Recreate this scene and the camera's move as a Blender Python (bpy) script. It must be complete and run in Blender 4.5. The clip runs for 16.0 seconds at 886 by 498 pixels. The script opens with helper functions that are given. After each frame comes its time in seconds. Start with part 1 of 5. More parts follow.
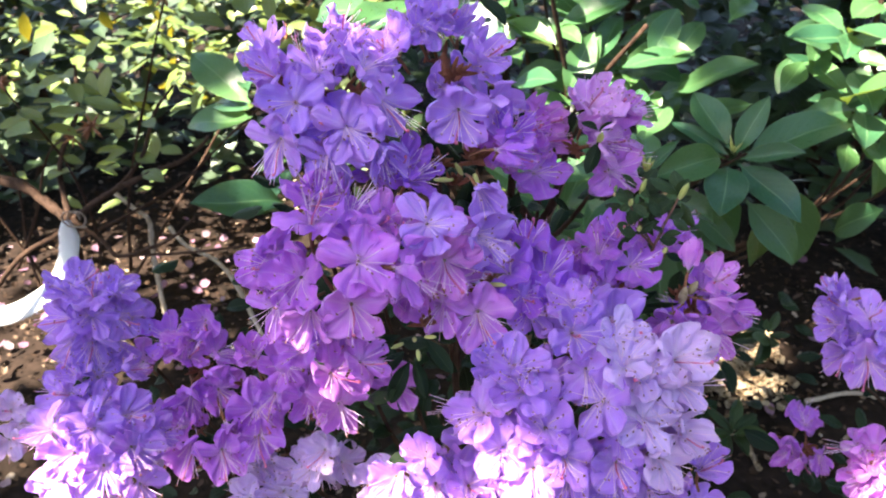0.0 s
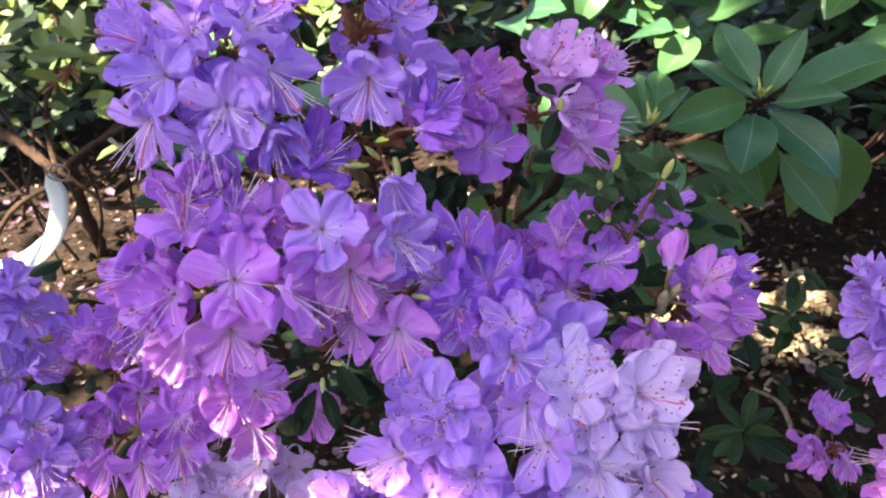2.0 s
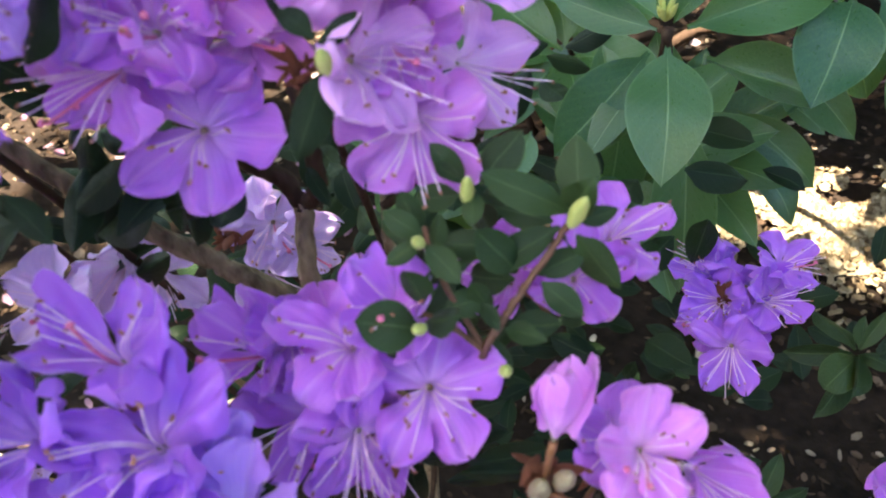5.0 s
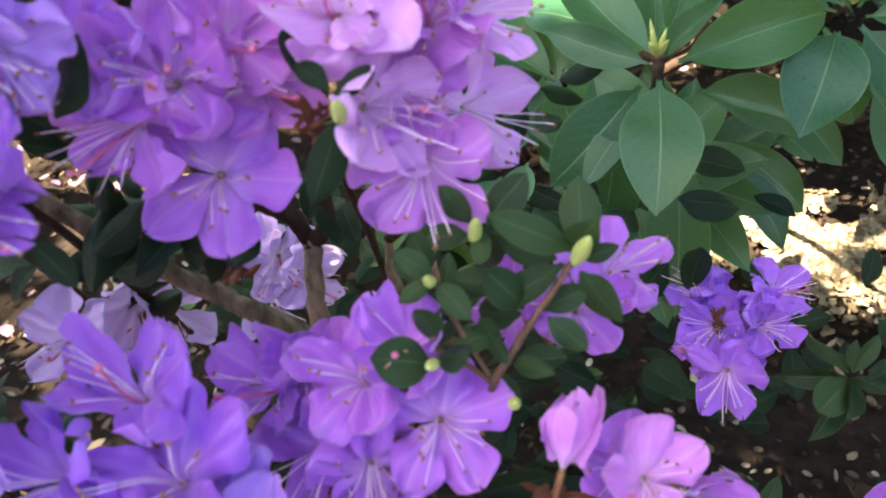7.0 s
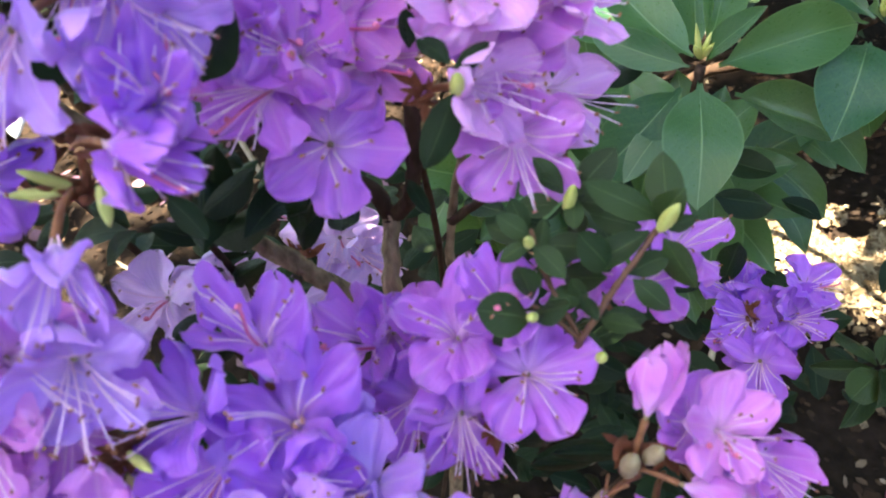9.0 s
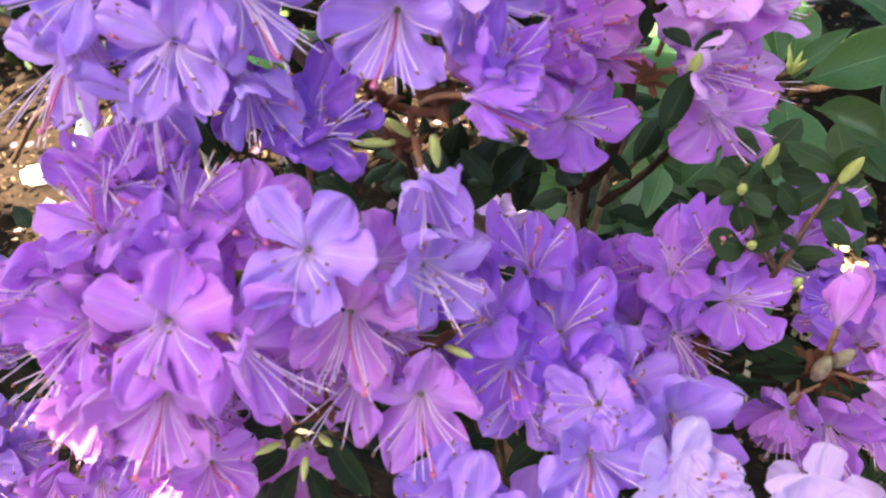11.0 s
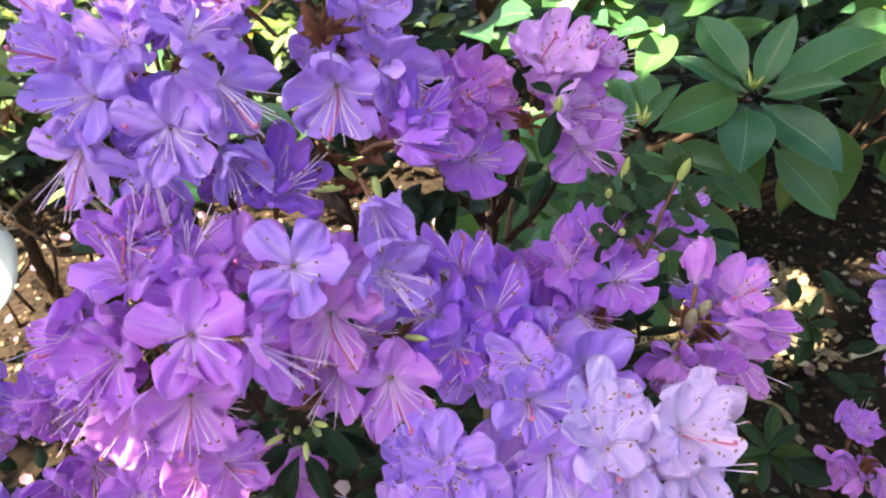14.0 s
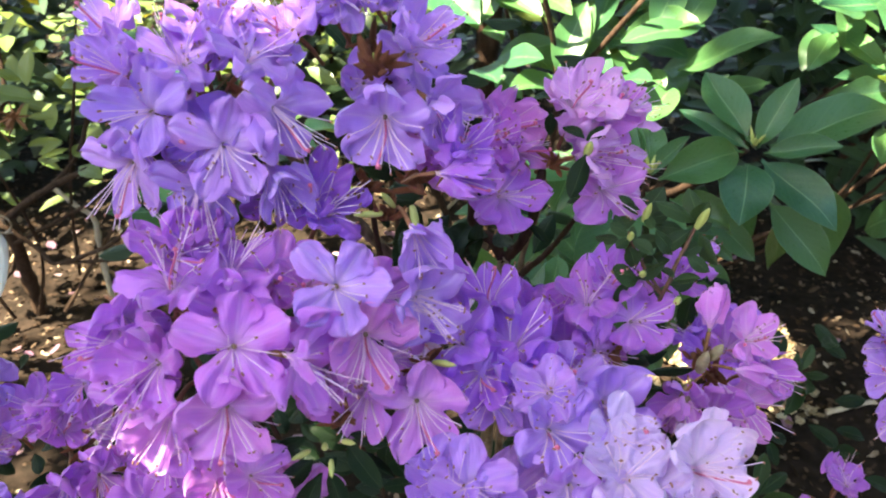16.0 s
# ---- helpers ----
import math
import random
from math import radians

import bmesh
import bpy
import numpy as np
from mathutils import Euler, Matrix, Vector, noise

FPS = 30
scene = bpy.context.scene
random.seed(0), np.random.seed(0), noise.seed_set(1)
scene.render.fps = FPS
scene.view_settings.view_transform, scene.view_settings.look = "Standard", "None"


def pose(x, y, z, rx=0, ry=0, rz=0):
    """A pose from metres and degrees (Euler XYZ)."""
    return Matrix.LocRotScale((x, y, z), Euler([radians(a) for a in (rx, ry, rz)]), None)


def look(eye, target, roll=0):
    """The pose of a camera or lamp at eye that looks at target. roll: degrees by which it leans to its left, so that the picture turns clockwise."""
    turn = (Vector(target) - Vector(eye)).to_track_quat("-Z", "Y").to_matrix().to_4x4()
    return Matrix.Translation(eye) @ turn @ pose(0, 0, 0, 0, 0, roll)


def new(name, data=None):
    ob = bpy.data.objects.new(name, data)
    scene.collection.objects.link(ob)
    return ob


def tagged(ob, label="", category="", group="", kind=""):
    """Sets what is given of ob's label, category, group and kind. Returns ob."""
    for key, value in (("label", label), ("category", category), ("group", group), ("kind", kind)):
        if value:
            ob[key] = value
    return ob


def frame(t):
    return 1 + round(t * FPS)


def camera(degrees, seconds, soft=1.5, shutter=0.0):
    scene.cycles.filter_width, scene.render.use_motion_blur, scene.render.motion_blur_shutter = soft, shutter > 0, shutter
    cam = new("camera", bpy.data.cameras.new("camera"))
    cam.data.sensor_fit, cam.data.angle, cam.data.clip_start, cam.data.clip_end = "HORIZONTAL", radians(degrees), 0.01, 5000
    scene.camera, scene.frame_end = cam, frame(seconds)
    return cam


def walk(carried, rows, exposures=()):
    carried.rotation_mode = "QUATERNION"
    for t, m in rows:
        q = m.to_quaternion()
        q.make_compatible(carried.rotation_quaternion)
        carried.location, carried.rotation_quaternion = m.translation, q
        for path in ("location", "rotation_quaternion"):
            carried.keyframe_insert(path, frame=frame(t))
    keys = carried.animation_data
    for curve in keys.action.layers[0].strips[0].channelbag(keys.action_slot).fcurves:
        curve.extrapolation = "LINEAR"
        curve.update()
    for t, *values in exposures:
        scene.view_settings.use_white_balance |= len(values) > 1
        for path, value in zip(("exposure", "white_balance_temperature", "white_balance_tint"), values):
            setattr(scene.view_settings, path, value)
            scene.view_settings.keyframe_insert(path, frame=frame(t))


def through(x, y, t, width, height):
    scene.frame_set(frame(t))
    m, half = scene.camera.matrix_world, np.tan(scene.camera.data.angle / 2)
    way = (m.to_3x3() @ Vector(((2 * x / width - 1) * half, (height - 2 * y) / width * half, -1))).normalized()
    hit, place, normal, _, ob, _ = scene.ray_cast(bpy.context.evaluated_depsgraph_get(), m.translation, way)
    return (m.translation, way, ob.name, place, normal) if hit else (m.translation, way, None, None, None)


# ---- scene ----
SKY_POWER, SUN_POWER = 0.06, 5.0
cam = camera(58.0, 16.0, soft=2.0)
# a small lens close to its subject: an iris 1.5 mm wide, focused at arm's length
cam.data.dof.use_dof, cam.data.dof.focus_distance, cam.data.dof.aperture_fstop = True, 0.40, 22.0
PATH = [
    (0, (0.0, 0.0, 0.777), (-0.021, 1.771, -0.152), -0.3),
    (0.5, (0.002, 0.006, 0.773), (0.015, 1.767, -0.176), -2.1),
    (1, (0.016, 0.012, 0.778), (0.02, 1.759, -0.195), -4.2),
    (1.5, (0.041, 0.053, 0.768), (-0.008, 1.756, -0.278), -4.5),
    (2, (0.064, 0.096, 0.768), (-0.1, 1.76, -0.329), -3.4),
    (2.5, (0.106, 0.162, 0.759), (-0.168, 1.762, -0.409), -3.1),
    (3, (0.125, 0.237, 0.743), (-0.256, 1.72, -0.544), -4.8),
    (3.5, (0.138, 0.277, 0.734), (-0.27, 1.692, -0.618), -6.0),
    (4, (0.141, 0.297, 0.72), (-0.296, 1.664, -0.672), -7.4),
    (4.5, (0.144, 0.313, 0.708), (-0.26, 1.672, -0.703), -6.6),
    (5, (0.145, 0.321, 0.701), (-0.215, 1.68, -0.721), -6.2),
    (5.2, (0.146, 0.32, 0.701), (-0.209, 1.69, -0.712), -6.1),
    (7.3, (0.14, 0.316, 0.71), (-0.204, 1.72, -0.671), -6.2),
    (7.5, (0.137, 0.314, 0.71), (-0.205, 1.72, -0.671), -5.9),
    (8, (0.131, 0.306, 0.711), (-0.214, 1.718, -0.662), -5.4),
    (8.5, (0.125, 0.299, 0.712), (-0.217, 1.721, -0.652), -4.5),
    (9, (0.121, 0.292, 0.714), (-0.218, 1.72, -0.645), -4.4),
    (9.5, (0.108, 0.28, 0.714), (-0.226, 1.718, -0.635), -4.7),
    (10, (0.092, 0.263, 0.713), (-0.236, 1.701, -0.639), -4.2),
    (10.2, (0.084, 0.255, 0.716), (-0.248, 1.7, -0.626), -4.3),
    (12.3, (0.032, 0.172, 0.736), (-0.188, 1.781, -0.431), -0.7),
    (12.5, (0.039, 0.168, 0.735), (-0.143, 1.788, -0.424), -1.8),
    (13, (0.056, 0.155, 0.731), (-0.043, 1.798, -0.406), -5.7),
    (13.5, (0.054, 0.148, 0.736), (-0.022, 1.828, -0.347), -6.8),
    (14, (0.051, 0.141, 0.743), (-0.036, 1.836, -0.315), -5.9),
    (14.5, (0.043, 0.134, 0.742), (-0.058, 1.843, -0.292), -4.9),
    (15, (0.043, 0.134, 0.744), (-0.025, 1.856, -0.271), -3.3),
    (15.5, (0.037, 0.133, 0.747), (-0.002, 1.863, -0.254), -2.0),
    (16, (0.029, 0.13, 0.749), (0.006, 1.868, -0.24), -1.1),
]
walk(cam, [(t, look(eye, target, roll)) for t, eye, target, roll in PATH],
     [(0.0, 3.31, 6400, 15), (2.0, 3.42, 6600, 14), (4.0, 3.76, 6600, 10), (5.0, 3.97, 6750, 8), (8.5, 3.99, 6850, 7), (10.0, 3.95, 6750, 11), (12.3, 3.70, 8600, 12), (13.0, 3.66, 7150, 5), (14.5, 3.69, 7150, 3), (16.0, 3.58, 7000, 2)])


# ---- world, sun and shade ----
SUN = Vector((-0.45, -0.35, 0.82)).normalized()
world = bpy.data.worlds.new("sky")
scene.world = world
world.use_nodes = True
wn = world.node_tree.nodes
sky = wn.new("ShaderNodeTexSky")
sky.sky_type, sky.sun_disc = "NISHITA", False
sky.sun_elevation = math.asin(SUN.z)
sky.sun_rotation = math.atan2(SUN.x, SUN.y)
world.node_tree.links.new(sky.outputs[0], wn["Background"].inputs[0])
wn["Background"].inputs[1].default_value = SKY_POWER

lamp = bpy.data.lights.new("sun", "SUN")
lamp.energy, lamp.angle, lamp.color = SUN_POWER, radians(0.53), (1.0, 0.89, 0.70)
sun = new("sun", lamp)
sun.matrix_world = look(SUN * 20, (0, 0, 0))


# ---- materials ----
def nodes_of(name):
    m = bpy.data.materials.new(name)
    m.use_nodes = True
    nt = m.node_tree
    return m, nt, nt.nodes, nt.nodes["Principled BSDF"], nt.nodes["Material Output"]


def ramp(nt, stops):
    r = nt.nodes.new("ShaderNodeValToRGB")
    e = r.color_ramp.elements
    while len(e) < len(stops):
        e.new(0.5)
    for k, (at, c) in zip(e, stops):
        k.position, k.color = at, (*c, 1)
    return r


def math_node(nt, op, a, b=0.5, clamp=False):
    n = nt.nodes.new("ShaderNodeMath")
    n.operation, n.use_clamp = op, clamp
    for k, v in enumerate((a, b)):
        if isinstance(v, (int, float)):
            n.inputs[k].default_value = v
        else:
            nt.links.new(v, n.inputs[k])
    return n.outputs[0]


def mix_colour(nt, fac, a, b, mode="MIX"):
    n = nt.nodes.new("ShaderNodeMix")
    n.data_type, n.blend_type = "RGBA", mode
    for k, v in ((0, fac), (6, a), (7, b)):
        if isinstance(v, (int, float)):
            n.inputs[k].default_value = v
        elif isinstance(v, tuple):
            n.inputs[k].default_value = (*v, 1)
        else:
            nt.links.new(v, n.inputs[k])
    return n.outputs[2]


def noise_of(nt, scale, detail=3.0, kind="Object", stretch=None):
    tc = nt.nodes.new("ShaderNodeTexCoord")
    n = nt.nodes.new("ShaderNodeTexNoise")
    n.inputs["Scale"].default_value, n.inputs["Detail"].default_value = scale, detail
    out = tc.outputs[kind]
    if stretch:
        mp = nt.nodes.new("ShaderNodeMapping")
        mp.inputs["Scale"].default_value = stretch
        nt.links.new(out, mp.inputs[0])
        out = mp.outputs[0]
    nt.links.new(out, n.inputs["Vector"])
    return n.outputs["Fac"]


def bump(nt, bsdf, height, strength, distance):
    b = nt.nodes.new("ShaderNodeBump")
    b.inputs["Strength"].default_value, b.inputs["Distance"].default_value = strength, distance
    nt.links.new(height, b.inputs["Height"])
    nt.links.new(b.outputs[0], bsdf.inputs["Normal"])
    return b


def thin(nt, bsdf, out, colour, share):
    """A thin leaf or petal: part of the light comes through."""
    tr = nt.nodes.new("ShaderNodeBsdfTranslucent")
    nt.links.new(colour, tr.inputs[0])
    mx = nt.nodes.new("ShaderNodeMixShader")
    mx.inputs[0].default_value = share
    nt.links.new(bsdf.outputs[0], mx.inputs[1])
    nt.links.new(tr.outputs[0], mx.inputs[2])
    nt.links.new(mx.outputs[0], out.inputs[0])


def petal_material(name, blue, pink, throat):
    m, nt, n, bsdf, out = nodes_of(name)
    info = n.new("ShaderNodeObjectInfo")
    uv = n.new("ShaderNodeUVMap")
    sep = n.new("ShaderNodeSeparateXYZ")
    nt.links.new(uv.outputs[0], sep.inputs[0])
    along, across = sep.outputs[1], sep.outputs[0]
    petal = n.new("ShaderNodeNewGeometry").outputs["Random Per Island"]
    pick = math_node(nt, "ADD", math_node(nt, "MULTIPLY", info.outputs["Random"], 0.6), math_node(nt, "MULTIPLY", petal, 0.4))
    tint = mix_colour(nt, pick, blue, pink)
    patch = math_node(nt, "MULTIPLY", math_node(nt, "SUBTRACT", noise_of(nt, 75, 3), 0.32, True), 2.2, True)
    tint = mix_colour(nt, math_node(nt, "MULTIPLY", patch, 0.55), tint, pink)
    cool = math_node(nt, "MULTIPLY", math_node(nt, "SUBTRACT", noise_of(nt, 130, 2), 0.45, True), 2.5, True)
    tint = mix_colour(nt, math_node(nt, "MULTIPLY", cool, 0.5), tint, blue)
    near = math_node(nt, "SUBTRACT", 1.0, math_node(nt, "MULTIPLY", along, 1.9, True), True)
    tint = mix_colour(nt, math_node(nt, "MULTIPLY", near, 0.75), tint, throat)
    # fine veins that fan out along the petal, and a paler line down its middle
    wave = n.new("ShaderNodeTexWave")
    wave.inputs["Scale"].default_value, wave.inputs["Distortion"].default_value = 3.2, 1.5
    nt.links.new(uv.outputs[0], wave.inputs["Vector"])
    vein = math_node(nt, "MULTIPLY", wave.outputs["Fac"], 0.14)
    deep = mix_colour(nt, 1.0, tint, (0.72, 0.6, 0.9), "MULTIPLY")
    tint = mix_colour(nt, vein, tint, deep)
    mid = math_node(nt, "ABSOLUTE", math_node(nt, "SUBTRACT", across, 0.5))
    line = math_node(nt, "SUBTRACT", 1.0, math_node(nt, "MULTIPLY", mid, 14.0, True), True)
    tint = mix_colour(nt, math_node(nt, "MULTIPLY", line, 0.22), tint, throat)
    # paler towards the petal's rim
    rim = math_node(nt, "MULTIPLY", math_node(nt, "SUBTRACT", along, 0.86, True), 4.0, True)
    tint = mix_colour(nt, math_node(nt, "MULTIPLY", rim, 0.3), tint, throat)
    nt.links.new(tint, bsdf.inputs["Base Color"])
    bsdf.inputs["Roughness"].default_value = 0.42
    bsdf.inputs["Specular IOR Level"].default_value = 0.5
    bsdf.inputs["Sheen Weight"].default_value = 0.3
    bsdf.inputs["Sheen Roughness"].default_value = 0.4
    mixed = math_node(nt, "ADD", math_node(nt, "MULTIPLY", wave.outputs["Fac"], 0.16), noise_of(nt, 260, 4))
    bump(nt, bsdf, mixed, 0.5, 0.0008)
    thin(nt, bsdf, out, tint, 0.29)
    return m


def leaf_material(name, dark, light, rib, gloss, through, coat=0.25):
    m, nt, n, bsdf, out = nodes_of(name)
    info = n.new("ShaderNodeObjectInfo")
    uv = n.new("ShaderNodeUVMap")
    sep = n.new("ShaderNodeSeparateXYZ")
    nt.links.new(uv.outputs[0], sep.inputs[0])
    along, across = sep.outputs[1], sep.outputs[0]
    island = n.new("ShaderNodeNewGeometry").outputs["Random Per Island"]
    pick = math_node(nt, "FRACT", math_node(nt, "ADD", info.outputs["Random"], island))
    tint = mix_colour(nt, pick, dark, light)
    blotch = noise_of(nt, 45, 4)
    tint = mix_colour(nt, math_node(nt, "MULTIPLY", math_node(nt, "SUBTRACT", blotch, 0.42, True), 1.6, True), tint, light)
    mid = math_node(nt, "ABSOLUTE", math_node(nt, "SUBTRACT", across, 0.5))
    line = math_node(nt, "SUBTRACT", 1.0, math_node(nt, "MULTIPLY", mid, 48.0, True), True)
    side = n.new("ShaderNodeTexWave")
    side.bands_direction = "Y"
    side.inputs["Scale"].default_value, side.inputs["Distortion"].default_value = 2.6, 0.6
    slant = n.new("ShaderNodeCombineXYZ")
    nt.links.new(across, slant.inputs[0])
    nt.links.new(math_node(nt, "SUBTRACT", along, math_node(nt, "MULTIPLY", mid, 0.7)), slant.inputs[1])
    nt.links.new(slant.outputs[0], side.inputs["Vector"])
    ribs = math_node(nt, "POWER", side.outputs["Fac"], 9.0)
    veins = math_node(nt, "MAXIMUM", line, math_node(nt, "MULTIPLY", ribs, 0.07))
    tint = mix_colour(nt, math_node(nt, "MULTIPLY", veins, 0.75), tint, rib)
    rim = math_node(nt, "MULTIPLY", math_node(nt, "SUBTRACT", mid, 0.465, True), 18.0, True)
    tint = mix_colour(nt, math_node(nt, "MULTIPLY", rim, 0.5), tint, rib)
    speck = math_node(nt, "GREATER_THAN", noise_of(nt, 120, 2), 0.75)
    tint = mix_colour(nt, math_node(nt, "MULTIPLY", speck, 0.35), tint, (0.12, 0.09, 0.04))
    nt.links.new(tint, bsdf.inputs["Base Color"])
    rough = math_node(nt, "ADD", math_node(nt, "MULTIPLY", noise_of(nt, 30, 3), 0.22), gloss)
    nt.links.new(rough, bsdf.inputs["Roughness"])
    bsdf.inputs["Specular IOR Level"].default_value = 0.35 + coat
    bsdf.inputs["Coat Weight"].default_value, bsdf.inputs["Coat Roughness"].default_value = max(0.0, coat), 0.22
    h = math_node(nt, "SUBTRACT", math_node(nt, "MULTIPLY", noise_of(nt, 40, 2), 0.6), math_node(nt, "MULTIPLY", veins, 0.8))
    bump(nt, bsdf, h, 0.4, 0.0012)
    thin(nt, bsdf, out, mix_colour(nt, 0.7, tint, (light[0] * 3.6, light[1] * 2.0, light[2] * 0.35)), through)
    return m


def grain_material(name, a, b, scale, rough=0.8, stretch=None, depth=0.002):
    m, nt, n, bsdf, out = nodes_of(name)
    fine, coarse = noise_of(nt, scale, 6, stretch=stretch), noise_of(nt, scale * 0.15, 3)
    f = math_node(nt, "ADD", math_node(nt, "MULTIPLY", fine, 0.65), math_node(nt, "MULTIPLY", coarse, 0.35))
    r = ramp(nt, [(0.3, a), (0.7, b)])
    nt.links.new(f, r.inputs[0])
    nt.links.new(r.outputs[0], bsdf.inputs["Base Color"])
    bsdf.inputs["Roughness"].default_value = rough
    bsdf.inputs["Specular IOR Level"].default_value = 0.1 if rough > 0.84 else 0.4
    bump(nt, bsdf, fine, 0.7, depth)
    return m


def litter_material(name, stops, rough=0.85, through=0.1):
    m, nt, n, bsdf, out = nodes_of(name)
    geo = n.new("ShaderNodeNewGeometry")
    r = ramp(nt, stops)
    nt.links.new(geo.outputs["Random Per Island"], r.inputs[0])
    tint = mix_colour(nt, math_node(nt, "MULTIPLY", noise_of(nt, 120, 4), 0.7), r.outputs[0], (0.06, 0.035, 0.02))
    nt.links.new(tint, bsdf.inputs["Base Color"])
    bsdf.inputs["Roughness"].default_value = rough
    bsdf.inputs["Specular IOR Level"].default_value = 0.1
    bump(nt, bsdf, noise_of(nt, 300, 3), 0.5, 0.001)
    thin(nt, bsdf, out, tint, through)
    return m


VIOLET = petal_material("violet_petal", (0.44, 0.164, 0.80), (0.70, 0.205, 0.76), (0.86, 0.56, 0.86))
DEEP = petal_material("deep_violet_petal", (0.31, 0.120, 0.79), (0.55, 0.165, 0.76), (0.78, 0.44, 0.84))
LILAC = petal_material("lilac_petal", (0.43, 0.250, 0.87), (0.66, 0.305, 0.84), (0.86, 0.66, 0.90))
ROSE = petal_material("rose_petal", (0.56, 0.200, 0.79), (0.80, 0.275, 0.76), (0.92, 0.62, 0.85))
# rose petals paled, with sunlight put into their colour
SUNLIT_ROSE = petal_material("sunlit_rose_petal", (0.68, 0.309, 0.83), (0.88, 0.437, 0.82), (0.95, 0.76, 0.90))
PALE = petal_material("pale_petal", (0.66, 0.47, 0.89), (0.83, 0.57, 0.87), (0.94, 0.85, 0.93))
FILAMENT = grain_material("filament", (0.88, 0.52, 0.78), (0.95, 0.76, 0.89), 300, 0.5)
PISTIL = grain_material("pistil", (0.60, 0.10, 0.25), (0.75, 0.22, 0.35), 300, 0.45)
ANTHER = grain_material("anther", (0.22, 0.08, 0.05), (0.42, 0.18, 0.10), 500, 0.7)
STALK = grain_material("stalk", (0.15, 0.06, 0.03), (0.31, 0.13, 0.055), 260, 0.6)
SCALE = grain_material("bud_scale", (0.13, 0.035, 0.018), (0.36, 0.12, 0.05), 420, 0.65)
BUD_TAN = grain_material("tan_bud", (0.20, 0.14, 0.08), (0.42, 0.34, 0.20), 300, 0.6)
BUD_GREEN = grain_material("green_bud", (0.38, 0.42, 0.10), (0.58, 0.58, 0.20), 200, 0.5)
TWIG = grain_material("red_twig", (0.070, 0.030, 0.018), (0.19, 0.085, 0.048), 300, 0.7)
BARK = grain_material("bark", (0.020, 0.012, 0.009), (0.078, 0.047, 0.032), 240, 0.85, (1, 1, 0.35), 0.003)
GREY_BARK = grain_material("grey_bark", (0.07, 0.048, 0.032), (0.38, 0.28, 0.18), 260, 0.9, (1, 1, 0.4), 0.006)
PALE_WOOD = grain_material("pale_wood", (0.30, 0.23, 0.16), (0.50, 0.42, 0.32), 120, 0.8)
BIG_LEAF = leaf_material("big_leaf", (0.014, 0.076, 0.045), (0.066, 0.156, 0.050), (0.23, 0.36, 0.16), 0.20, 0.26, 0.14)
# near-black green: shade inside the shrub is put into the leaf colour
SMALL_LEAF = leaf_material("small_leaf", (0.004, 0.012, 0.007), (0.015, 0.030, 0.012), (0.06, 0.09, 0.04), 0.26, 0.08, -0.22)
SAGE_LEAF = leaf_material("sage_leaf", (0.008, 0.024, 0.009), (0.032, 0.060, 0.019), (0.12, 0.17, 0.06), 0.26, 0.12, -0.12)
# darkened green: the deep shade at the back is put into this colour
SHADED_LEAF = leaf_material("shaded_leaf", (0.010, 0.030, 0.013), (0.030, 0.064, 0.022), (0.08, 0.13, 0.06), 0.45, 0.15)
BACK_LEAF = leaf_material("back_leaf", (0.050, 0.100, 0.025), (0.14, 0.20, 0.04), (0.2, 0.28, 0.1), 0.4, 0.25)
# soil and the darkest litter carry the ground's shade in their colour
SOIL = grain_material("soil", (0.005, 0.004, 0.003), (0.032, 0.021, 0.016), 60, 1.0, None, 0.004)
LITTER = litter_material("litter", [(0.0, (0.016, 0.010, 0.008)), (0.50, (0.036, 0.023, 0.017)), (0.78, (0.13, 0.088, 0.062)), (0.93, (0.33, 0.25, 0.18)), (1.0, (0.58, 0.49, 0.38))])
# paler than the litter: sunlight on the ground is put into this colour
SUN_CHIPS = litter_material("sun_patch_chips", [(0.0, (0.10, 0.07, 0.04)), (0.4, (0.28, 0.21, 0.13)), (1.0, (0.58, 0.48, 0.33))])
FALLEN = litter_material("fallen_petals", [(0.0, (0.30, 0.15, 0.26)), (0.6, (0.40, 0.24, 0.34)), (1.0, (0.55, 0.42, 0.46))], 0.7, 0.3)
TAG = grain_material("tag_plastic", (0.72, 0.76, 0.78), (0.80, 0.83, 0.84), 40, 0.4, None, 0.0004)
WIRE = grain_material("wire", (0.16, 0.12, 0.09), (0.28, 0.22, 0.16), 200, 0.5)


# ---- mesh helpers ----
def mesh_of(name, verts, faces, material, uvs=None, smooth=True, slots=None):
    me = bpy.data.meshes.new(name)
    me.from_pydata([tuple(v) for v in verts], [], faces)
    for mat in material if isinstance(material, (list, tuple)) else [material]:
        me.materials.append(mat)
    if uvs is not None:
        layer = me.uv_layers.new(name="UVMap")
        for loop in me.loops:
            layer.data[loop.index].uv = uvs[loop.vertex_index]
    if smooth:
        me.polygons.foreach_set("use_smooth", [True] * len(me.polygons))
    if slots:
        me.polygons.foreach_set("material_index", slots)
    me.update()
    return me


def part(name, data, parent, m=None, label=""):
    ob = new(name, data)
    ob.parent = parent
    if m is not None:
        ob.matrix_local = m
    if label:
        ob["label"] = label
    return ob


def grid_faces(rows, cols, start=0):
    return [(start + r * cols + c, start + r * cols + c + 1, start + (r + 1) * cols + c + 1, start + (r + 1) * cols + c)
            for r in range(rows - 1) for c in range(cols - 1)]


